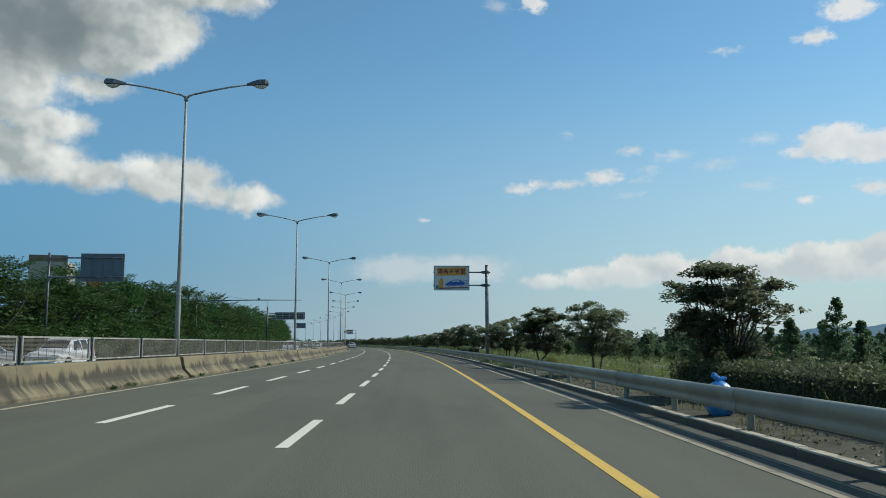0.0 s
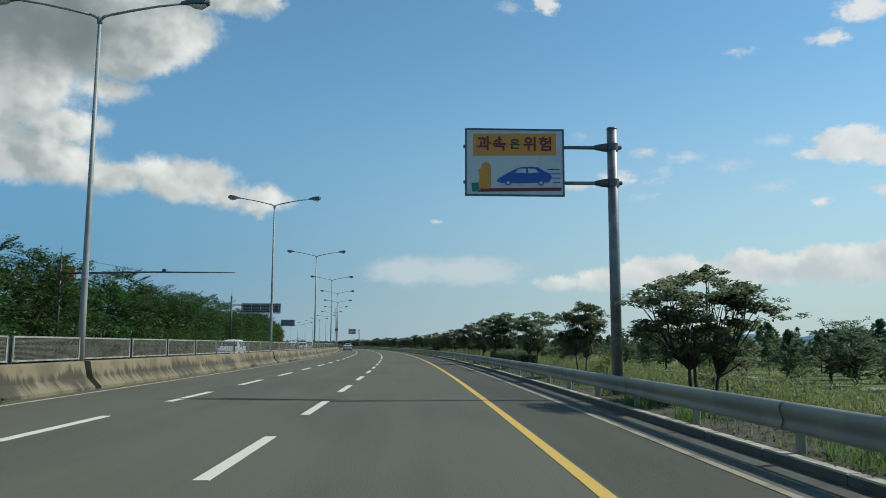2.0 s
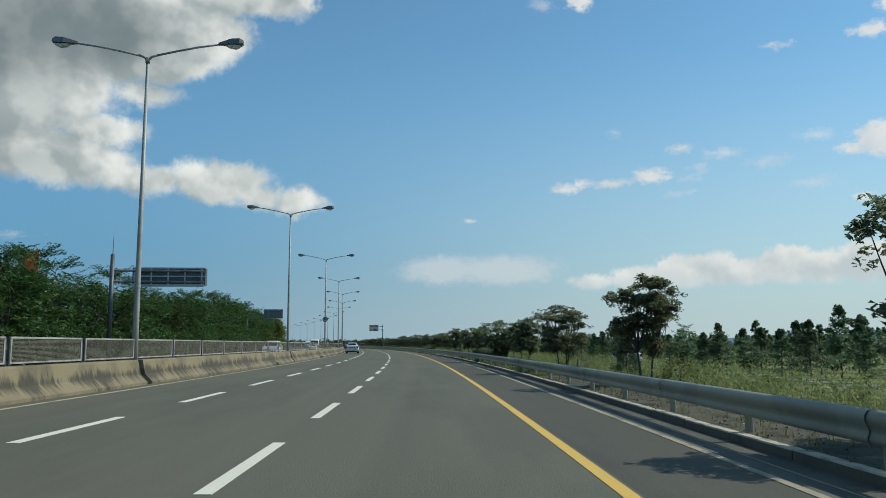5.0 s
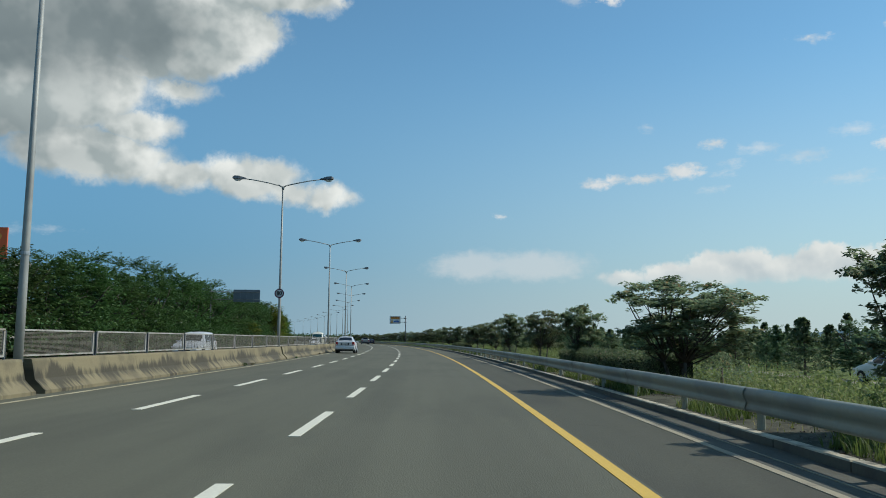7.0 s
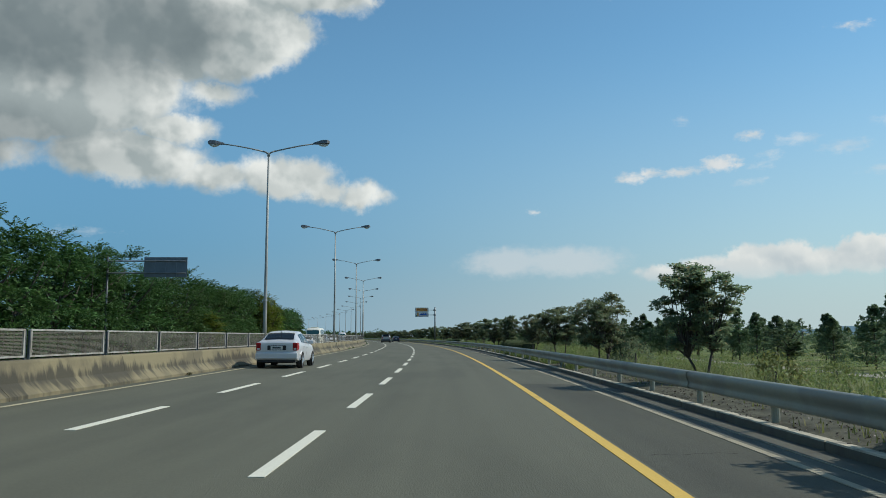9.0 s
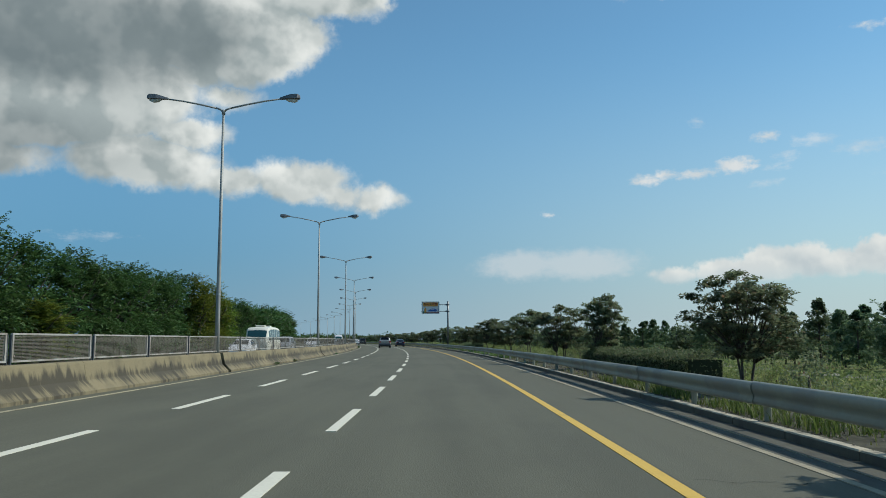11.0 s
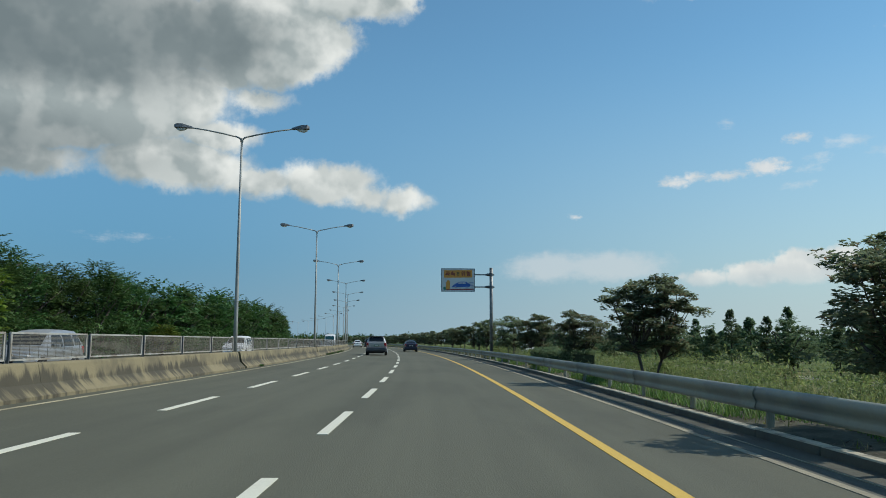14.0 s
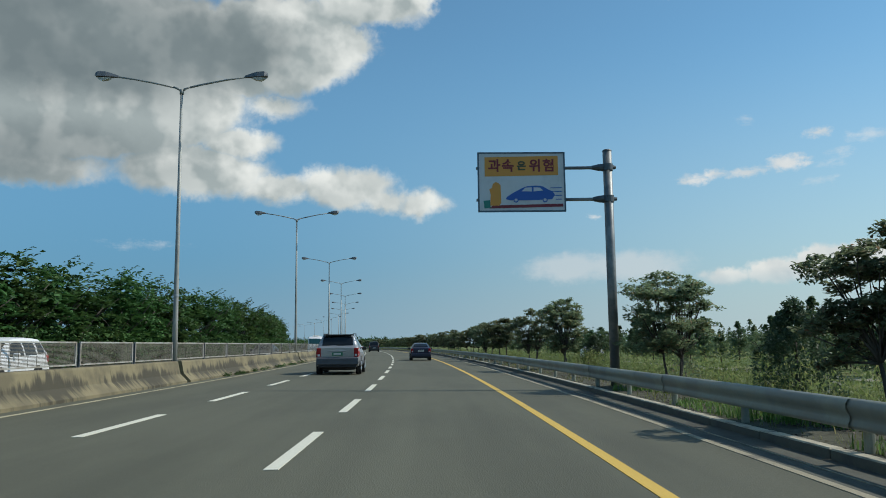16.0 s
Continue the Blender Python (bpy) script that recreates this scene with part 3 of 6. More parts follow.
tagged(part("gutter_joint", ribbon([(4.24, -0.05), (4.24, -0.032), (4.265, -0.032), (4.265, -0.05)], S0, 420.0, 4.0), M_PALE_CONCRETE), "thin pale line along the gutter", "gutter", kind="structure")
kerb = thing("kerb", "low weathered concrete kerb stones below the guardrail", "kerb", kind="structure")
stone = Shape().box(4.675 - 4.82, 4.86 - 4.82, 0.012, 2.0 - 0.012, -0.1, 0.10, 0.018).mesh("kerb_stone", M_KERB_SHADED)
stone.materials.append(M_KERB_LIT)
# top and its bevels get the sunlit tone, the sides keep the shade tone
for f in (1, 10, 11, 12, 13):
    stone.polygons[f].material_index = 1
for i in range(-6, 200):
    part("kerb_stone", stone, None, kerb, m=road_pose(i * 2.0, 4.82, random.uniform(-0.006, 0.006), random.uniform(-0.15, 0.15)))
tagged(part("kerb_run", ribbon([(4.675, -0.1), (4.675, 0.085), (4.695, 0.10), (4.84, 0.10), (4.86, 0.085), (4.86, 0.0)], 400.0, S1, 4.0), M_KERB_SHADED, kerb), kind="stuff")

# verge and banks
tagged(part("verge", ribbon([(4.85, -0.1), (4.85, 0.092), (5.6, 0.125), (6.4, 0.09), (8.0, -0.05), (11.0, -0.36), (15.0, -0.58)], S0, S1, 4.0), M_VERGE),
       "dry earth verge with sparse weeds behind the kerb", "verge", kind="structure")
tagged(part("verge", ribbon([(-22.3, -0.1), (-22.3, 0.12), (-23.5, 0.15), (-27.0, 0.05), (-33.0, -0.6)], S0, S1, 4.0), M_VERGE),
       "earth strip under the roadside trees", "verge", kind="structure")

M_PATH = surface("path_concrete", (0.30, 0.28, 0.22), rough=0.95, vary=0.2, scale=0.6, fine=14, bump=0.2, coords="UV", second=(0.22, 0.21, 0.15))
tagged(part("footpath", ribbon([(19.2, -0.6), (19.2, -0.45), (21.0, -0.45), (21.0, -0.6)], S0, 520.0, 4.0), M_PATH),
       "pale concrete path running along the meadow", "path", kind="structure")

# ---- median barrier, fence and lamps ----
POLE_S, POLE_STEP, U_POLE = 29.046, 30.671, -8.70
POLE_SHIFT = {4: 0.5, 5: 0.4, 7: -0.1, 9: 0.32, 10: 0.5, 11: -0.22}
N_POLES = 24


def pole_s(i):
    return POLE_S + POLE_STEP * i + POLE_SHIFT.get(i, 0.0)


BARRIER = [(-8.18, -0.05), (-8.18, 0.07), (-8.22, 0.10), (-8.42, 0.30), (-8.50, 0.68), (-8.515, 0.715), (-8.545, 0.73),
           (-8.855, 0.73), (-8.885, 0.715), (-8.90, 0.68), (-8.98, 0.30), (-9.18, 0.10), (-9.22, 0.07), (-9.22, -0.05)]
for i in range(-1, N_POLES):
    a = pole_s(i) + 0.20 if i >= 0 else S0
    b = pole_s(i + 1) - 0.20
    root = thing("median_barrier", "cream concrete median barrier streaked with dark stains", "barrier", group="median barriers")
    n = 5 if i < 15 else 1
    for k in range(n):
        c, d = a + (b - a) * k / n + 0.006, a + (b - a) * (k + 1) / n - 0.006
        seg = ribbon(BARRIER, c, d, 2.0, closed=True, ends=True)
        seg.uv = [(uv[0], p[2] + CROSS_FALL * -8.5) for uv, p in zip(seg.uv, seg.v)]
        part("barrier_section", seg, M_BARRIER, root)

# one fence panel, its middle at the origin, 3.66 m long
PANEL = 3.834


def fence_panel():
    root = thing("mesh_fence", "framed wire mesh anti-glare fence on the median barrier", "fence", group="median mesh fences")
    h = 1.80
    fr = Shape()
    fr.box(-0.022, 0.022, -h, h, 0.045, 0.085)
    fr.box(-0.022, 0.022, -h, h, 0.585, 0.63, 0.006)
    for y in (-h, h - 0.06):
        fr.box(-0.021, 0.021, y, y + 0.06, 0.086, 0.584)
    part("frame", fr, M_FENCE, root, "pale galvanised frame")
    wire = Shape()
    for k in range(17):
        z = 0.098 + 0.0285 * k
        wire.box(-0.005, 0.005, -h + 0.061, h - 0.061, z, z + 0.0145)
    for k in range(1, 9):
        y = -h + 2 * h * k / 9
        wire.box(0.0055, 0.0105, y - 0.005, y + 0.005, 0.086, 0.584)
    part("wire_mesh", wire, M_MESH, root, "dark horizontal wires")
    for y in (-h - 0.046, h + 0.012):
        part("post", Shape().box(-0.02, 0.02, y, y + 0.034, -0.02, 0.60, 0.006), M_DARK_STEEL, root, "thin upright steel post")
    for y in (-h + 0.05, h - 0.09):
        part("bracket", Shape().box(0.023, 0.031, y, y + 0.04, 0.15, 0.19), M_FENCE, root, "small pale fixing plate")
    return root


first_panel = fence_panel()
count = 0
for i in range(-1, 15):
    for k in range(8):
        s = pole_s(i) + PANEL * (k + 0.5) if i >= 0 else POLE_S + PANEL * (k - 7.5)
        if s < -4:
            continue
        m = road_pose(s, U_POLE, 0.73, random.uniform(-0.15, 0.15))
        if count == 0:
            first_panel.matrix_basis = m
        else:
            copy_thing(first_panel, m)
        count += 1
far_f, far_w = Shape(), Shape()
far_rail = ribbon([(U_POLE - 0.02, 1.31), (U_POLE - 0.02, 1.36), (U_POLE + 0.02, 1.36), (U_POLE + 0.02, 1.31)], pole_s(15), S1, 4.0, closed=True)
far_net = ribbon([(U_POLE, 0.73), (U_POLE, 1.31)], pole_s(15), S1, 4.0)
far_fence = thing("fence", "far run of framed mesh fence on the median", "fence", group="median mesh fences")
part("top_rail", far_rail, M_FENCE, far_fence)
part("wire_mesh", far_net, M_MESH, far_fence)


def street_lamp():
    root = thing("street_lamp", "tall grey steel lamp post with two outstretched arms", "street lamp", group="median street lamps")
    base = Shape().box(-0.17, 0.17, -0.17, 0.17, -0.02, 0.05, 0.01)
    base.tube([(0, 0, 0.05), (0, 0, 0.45)], [0.115, 0.108], 14)
    part("base", base, M_POLE, root, smooth_faces=False)
    part("pole", Shape().tube([(0, 0, 0.44), (0, 0, 2.4), (0, 0, 4.5), (0, 0, 10.32)], [0.10, 0.088, 0.076, 0.046], 14), M_POLE, root, smooth_faces=True)
    part("collar", Shape().tube([(0, 0, 2.95), (0, 0, 3.02)], [0.098, 0.098], 14), M_GALV, root, "steel strap round the pole")
    yoke = Shape().tube([(0, 0, 10.2), (0, 0, 10.38)], [0.075, 0.07], 12)
    yoke.tube([(-0.3, 0, 10.47), (-0.12, 0, 10.40), (0, 0, 10.3)], [0.036, 0.042, 0.05], 8)
    yoke.tube([(0.3, 0, 10.47), (0.12, 0, 10.40), (0, 0, 10.3)], [0.036, 0.042, 0.05], 8)
    part("yoke", yoke, M_POLE, root, "forked joint at the top", True)
    for d in (-1, 1):
        pts = [(d * 0.28, 0, 10.455), (d * 0.9, 0, 10.60), (d * 1.6, 0, 10.74), (d * 2.35, 0, 10.85)]
        part("arm", Shape().tube(pts, [0.036, 0.035, 0.033, 0.03], 10), M_POLE, root, smooth_faces=True)
        hd = Shape()
        rings = []
        for x, w, z0, z1 in ((2.25, 0.05, 10.80, 10.90), (2.42, 0.09, 10.80, 10.95), (2.68, 0.16, 10.79, 11.02), (2.95, 0.17, 10.80, 11.03), (3.05, 0.11, 10.84, 10.98)):
            rings.append([(d * x, -w, z0 + 0.03), (d * x, -w * 0.7, z1 - 0.01), (d * x, 0, z1), (d * x, w * 0.7, z1 - 0.01), (d * x, w, z0 + 0.03), (d * x, 0, z0)])
        hd.v = [p for r in rings for p in r]
        hd.f = [(r * 6 + k, r * 6 + (k + 1) % 6, r * 6 + 6 + (k + 1) % 6, r * 6 + 6 + k) for r in range(4) for k in range(6)] + [tuple(range(6)), tuple(range(24, 30))]
        head = part("lamp_head", hd, M_HEAD, root, "grey cobra-head lamp housing")
        lens = Shape()
        rr = []
        for x, w, z in ((2.5, 0.06, 10.785), (2.62, 0.11, 10.73), (2.82, 0.12, 10.70), (2.96, 0.08, 10.76)):
            rr.append([(d * x, -w, 10.80), (d * x, -w * 0.7, z), (d * x, w * 0.7, z), (d * x, w, 10.80)])
        lens.v = [p for r in rr for p in r]
        lens.f = [(r * 4 + k, r * 4 + k + 1, r * 4 + 5 + k, r * 4 + 4 + k) for r in range(3) for k in range(3)] + [(0, 1, 2, 3), (12, 13, 14, 15)]
        part("lens", lens, M_LENS, head, "bulging clear lens")
    return root


lamp = street_lamp()
for i in range(N_POLES):
    m = road_pose(pole_s(i), U_POLE, 0.0, random.uniform(-1, 1))
    if i == 0:
        lamp.matrix_basis = m
    else:
        copy_thing(lamp, m)

# ---- text and flat drawings for signs ----
def lettering(name, body, size, material, parent, m, depth=0.004, label=""):
    cu = bpy.data.curves.new(name, "FONT")
    cu.body, cu.size, cu.extrude, cu.align_x, cu.align_y, cu.offset = body, size, depth, "CENTER", "CENTER", 0.011
    tmp = new(name, cu)
    bpy.context.view_layer.update()
    me = bpy.data.meshes.new_from_object(tmp.evaluated_get(bpy.context.evaluated_depsgraph_get()))
    bpy.data.objects.remove(tmp)
    me.materials.clear()
    me.materials.append(material)
    ob = new(name, me)
    ob.parent, ob.matrix_basis = parent, m
    if label:
        ob["label"] = label
    return ob


def plate(outline, y, depth=0.004):
    """A flat shape in x and z that faces -y, from its outline."""
    n = len(outline)
    v = [(x, y, z) for x, z in outline] + [(x, y - depth, z) for x, z in outline]
    f = [tuple(range(2 * n - 1, n - 1, -1))] + [(i, (i + 1) % n, n + (i + 1) % n, n + i) for i in range(n)]
    return Shape().add(v, f)


def round_plate(x, z, r, y, n=18, rz=None):
    return plate([(x + r * math.cos(2 * math.pi * k / n), z + (rz or r) * math.sin(2 * math.pi * k / n)) for k in range(n)], y)


def speeding_sign():
    """The post stands at the origin; the board hangs to its left and faces oncoming drivers (-y)."""
    root = thing("road_sign", "white warning sign with raised palm and blue car on cantilever post", "road sign", group="speeding warning signs")
    x0, x1, z0, z1 = -3.93, -1.32, 5.24, 7.03
    part("post", Shape().tube([(0, 0, -0.1), (0, 0, 3.5), (0, 0, 7.08)], [0.14, 0.14, 0.135], 18), M_SIGN_POST, root, "dark weathered round steel post", True)
    part("post_cap", Shape().tube([(0, 0, 7.08), (0, 0, 7.12)], [0.145, 0.11], 18), M_SIGN_POST, root)
    for z in (6.57, 5.60):
        part("arm", Shape().tube([(x1 - 0.1, 0.06, z), (-0.45, 0.03, z), (-0.13, 0, z)], [0.048, 0.052, 0.055], 12), M_SIGN_POST, root, smooth_faces=True)
        cl = Shape().tube([(-0.48, 0.02, z), (-0.28, 0.01, z), (-0.14, 0, z)], [0.06, 0.105, 0.12], 12)
        cl.tube([(0, 0, z - 0.1), (0, 0, z + 0.1)], [0.165, 0.165], 18)
        cl.tube([(0.14, 0, z), (0.25, 0, z)], [0.07, 0.05], 10)
        part("clamp", cl, M_DARK_STEEL, root, "dark flanged clamp")
        part("bracket", Shape().box(x0 - 0.06, x1 + 0.02, 0.03, 0.09, z - 0.04, z + 0.04), M_SIGN_POST, root)
    board = part("board", Shape().box(x0, x1, -0.02, 0.02, z0, z1, 0.004), M_SIGN_WHITE, root, "white board")
    rim = Shape()
    for a, b, c, d in ((x0 - 0.02, x1 + 0.02, z0 - 0.02, z0 + 0.025), (x0 - 0.02, x1 + 0.02, z1 - 0.025, z1 + 0.02), (x0 - 0.02, x0 + 0.025, z0 + 0.025, z1 - 0.025), (x1 - 0.025, x1 + 0.02, z0 + 0.025, z1 - 0.025)):
        rim.box(a, b, -0.034, 0.03, c, d)
    part("rim", rim, M_SIGN_RIM, board, "dark blue-grey rim")
    w, h = x1 - x0, z1 - z0

    def at(px, pz):
        return x0 + px * w, z1 - pz * h

    def flat(pts, y=-0.026):
        return plate([at(*p) for p in pts], y)
    part("heading_panel", flat([(0.075, 0.075), (0.925, 0.055), (0.925, 0.385), (0.075, 0.405)]), M_SIGN_YELLOW, board, "orange heading panel")
    for k, ch in enumerate("과속은위험"):
        x, z = at(0.185 + 0.158 * k, 0.235)
        lettering("heading_letter", ch, 0.41 if k != 2 else 0.30, M_SIGN_INK if k == 2 else M_SIGN_RED, board, pose(x, -0.036, z, 90, 0, 0), label="dark red painted syllable")
    part("palm", flat([(0.13, 0.90), (0.14, 0.72), (0.125, 0.62), (0.155, 0.60), (0.165, 0.53), (0.20, 0.50), (0.235, 0.52), (0.255, 0.56), (0.26, 0.86), (0.23, 0.91)]), M_SIGN_YELLOW, board, "yellow raised palm")
    part("cuff", flat([(0.055, 0.82), (0.13, 0.81), (0.135, 0.94), (0.065, 0.95)], -0.03), M_SIGN_GREEN, board, "green cuff")
    part("stripe", flat([(0.16, 0.90), (0.975, 0.875), (0.975, 0.925), (0.12, 0.95)]), M_SIGN_RED, board, "dark red ground stripe")
    part("car_picture", flat([(0.31, 0.79), (0.33, 0.75), (0.42, 0.67), (0.50, 0.61), (0.56, 0.575), (0.66, 0.565), (0.74, 0.575), (0.80, 0.63), (0.86, 0.67), (0.88, 0.72), (0.85, 0.80), (0.60, 0.815), (0.36, 0.815)]), M_SIGN_BLUE, board, "blue painted car")
    for pts in ([(0.50, 0.66), (0.54, 0.60), (0.615, 0.595), (0.615, 0.665)], [(0.635, 0.665), (0.635, 0.595), (0.71, 0.60), (0.745, 0.65)]):
        part("car_window_picture", flat(pts, -0.031), M_SIGN_WHITE, board)
    for px in (0.43, 0.765):
        x, z = at(px, 0.81)
        part("car_wheel_picture", round_plate(x, z, 0.078, -0.031), M_SIGN_BLUE, board)
        part("car_wheel_picture", round_plate(x, z, 0.045, -0.036), M_SIGN_WHITE, board)
    for k in range(4):
        part("speed_line", flat([(0.83 + 0.02 * k, 0.60 + 0.065 * k), (0.965, 0.595 + 0.065 * k), (0.965, 0.61 + 0.065 * k), (0.83 + 0.02 * k, 0.612 + 0.065 * k)]), M_SIGN_BLUE, board)
    return root


first_sign = speeding_sign()
first_sign.matrix_basis = road_pose(58.40, 5.53, 0.08)
copy_thing(first_sign, road_pose(331.82, 5.48, 0.08))


def speed_limit():
    root = thing("road_sign", "round white speed limit sign with dark ring on a lamp post", "road sign", road_pose(pole_s(5), U_POLE, 3.88))
    part("disc", Shape().disc(0, -0.16, 0, 0.27, 0.02), M_SIGN_WHITE, root)
    part("ring", Shape().disc(0, -0.176, 0, 0.285, 0.012, inner=0.215), M_RED_RING, root, "red ring")
    lettering("number", "80", 0.32, M_PLATE_INK, root, pose(0, -0.182, -0.005, 90, 0, 0), label="black speed number")
    part("strap", Shape().box(-0.12, 0.12, -0.15, 0.12, -0.03, 0.03), M_GALV, root)
    part("strap", Shape().box(-0.12, 0.12, -0.15, 0.12, 0.12, 0.17), M_GALV, root)


speed_limit()


def sign_back(s, u0, u1, z0, z1, label):
    root = thing("road_sign", label, "road sign", road_pose(s, -23.3, 0.12))
    part("post", Shape().tube([(-1.3, 0, -0.2), (-1.3, 0, z1 + 0.05)], [0.09, 0.08], 14), M_DARK_STEEL, root, smooth_faces=True)
    b = part("board", Shape().box(u0 + 23.3, u1 + 23.3, -0.03, 0.03, z0, z1, 0.006), M_SIGN_BACK, root, "plain grey metal back of the board")
    for z in (z0 + 0.3, z1 - 0.3):
        part("arm", Shape().tube([(-1.3, 0, z), (u1 + 23.3 - 0.1, -0.09, z)], [0.06, 0.05], 10), M_SIGN_POST, root)
    for k in range(1, 4):
        x = u0 + 23.3 + (u1 - u0) * k / 4
        part("stiffener", Shape().box(x - 0.03, x + 0.03, -0.07, -0.03, z0 + 0.05, z1 - 0.05), M_SIGN_BACK, b)


sign_back(54.5, -22.5, -19.6, 5.5, 7.4, "grey back of a cantilever road sign above the roadside trees")
sign_back(233.6, -21.9, -18.7, 5.77, 7.27, "grey back of a smaller cantilever road sign among the trees")


def mast_arm():
    root = thing("camera_mast", "thin steel mast with long horizontal arm over the opposite carriageway", "mast", road_pose(96.2, -23.1, 0.54))
    part("post", Shape().tube([(-1.6, 0, -0.5), (-1.6, 0, 6.9)], [0.11, 0.08], 12), M_DARK_STEEL, root, smooth_faces=True)
    part("arm", Shape().tube([(-1.6, 0, 5.93), (5, 0, 6.08), (10.8, 0, 6.1)], [0.075, 0.06, 0.045], 10), M_DARK_STEEL, root, smooth_faces=True)
    part("stay", Shape().tube([(-1.6, 0, 7.2), (4.5, 0, 6.1)], [0.012, 0.012], 6), M_DARK_STEEL, root, "thin stay wire")
    part("spike", Shape().tube([(-1.6, 0, 6.9), (-1.6, 0, 8.0)], [0.03, 0.012], 8), M_DARK_STEEL, root, "lightning spike")
    part("detector", Shape().box(5.6, 5.85, -0.12, 0.12, 6.12, 6.3, 0.02), M_DARK_STEEL, root)


mast_arm()


def message_board():
    root = thing("message_board", "dark electronic message board seen from behind on a cantilever post", "message sign", road_pose(162.5, -23.3, 0.54))
    part("post", Shape().tube([(-0.9, -1.0, -0.5), (-0.9, -1.0, 8.2)], [0.2, 0.16], 14), M_DARK_STEEL, root, smooth_faces=True)
    part("spike", Shape().tube([(-0.9, -1.0, 8.2), (-0.9, -1.0, 9.7)], [0.035, 0.012], 8), M_DARK_STEEL, root, "lightning spike")
    box_ = part("cabinet", Shape().box(0.5, 6.4, -0.3, 0.3, 5.75, 7.15, 0.03), M_DARK_STEEL, root, "dark cabinet")
    fr = Shape()
    for k in range(5):
        x = 0.62 + 1.36 * k
        fr.box(x, x + 0.1, -0.38, -0.3, 5.72, 7.18)
    for z in (5.72, 6.42, 7.1):
        fr.box(0.5, 6.4, -0.42, -0.38, z, z + 0.09)
    part("frame", fr, M_GALV, box_, "pale supporting frame")
    for z in (6.0, 6.9):
        part("arm", Shape().tube([(-0.9, -1.0, z), (0.6, -0.5, z), (6.3, -0.45, z)], [0.11, 0.1, 0.08], 10), M_SIGN_POST, root)
    part("walkway", Shape().box(-0.2, 6.4, -0.9, -0.43, 5.6, 5.66), M_GALV, root)


message_board()

# ---- guardrail ----
POST_STEP, POST_0 = 3.554, 11.97
RAIL = [(0.01, 0.36), (-0.025, 0.365), (-0.05, 0.385), (-0.055, 0.42), (-0.035, 0.465), (-0.03, 0.50), (-0.05, 0.545), (-0.075, 0.60), (-0.07, 0.655), (-0.04, 0.70), (0.012, 0.715)]
rail = thing("guardrail", "grey galvanised steel guardrail on short posts along the shoulder", "guardrail")


def beam_shape(length):
    sh = Shape()
    n = len(RAIL)
    ring = [(x, z) for x, z in RAIL] + [(x + 0.006, z) for x, z in reversed(RAIL)]
    for y in (0.0, length):
        sh.v += [(x, y, z) for x, z in ring]
    k = len(ring)
    sh.f = [(i, (i + 1) % k, k + (i + 1) % k, k + i) for i in range(k)]
    for i in range(n - 1):
        sh.f += [(i, k - 1 - i, k - 2 - i, i + 1), (k + i, k + i + 1, 2 * k - 2 - i, 2 * k - 1 - i)]
    return sh


beam = beam_shape(POST_STEP * 2 + 0.12).mesh("beam", M_RAIL, True)
beam.set_sharp_from_angle(angle=radians(60))
for i in range(-3, 60):
    part("beam", beam, None, rail, m=road_pose(POST_0 + POST_STEP * 2 * i - 0.06, 4.74 - 0.004 * (i % 2), 0.0, 0.0) @ pose(0, 0, 0.004 * (i % 2), 0.01, 0, 0))
rpost = Shape()
rpost.tube([(0.15, 0, -0.15), (0.15, 0, 0.62)], [0.062, 0.062], 12)
rpost.tube([(0.15, 0, 0.62), (0.15, 0, 0.64)], [0.064, 0.05], 12)
rpost_mesh = rpost.mesh("post", M_RAIL)
block = Shape().box(0.01, 0.085, -0.05, 0.05, 0.44, 0.66, 0.008).mesh("spacer", M_RAIL)
bolt = Shape().tube([(-0.085, 0, 0.56), (-0.02, 0, 0.56)], [0.016, 0.016], 6).mesh("bolt", M_DARK_STEEL)
for i in range(-6, 115):
    m = road_pose(POST_0 + POST_STEP * i, 4.80, 0.02)
    p = part("post", rpost_mesh, None, rail, m=m)
    part("spacer", block, None, rail, m=m)
    if -6 < i < 100:
        part("bolt", bolt, None, rail, m=m @ pose(0.06, 0, -0.06))
far_rail = part("beam_run", ribbon([(4.74 + x, z) for x, z in RAIL], POST_0 + POST_STEP * 120 - 0.1, S1, 4.0), M_RAIL, rail)
tagged(far_rail, kind="stuff")


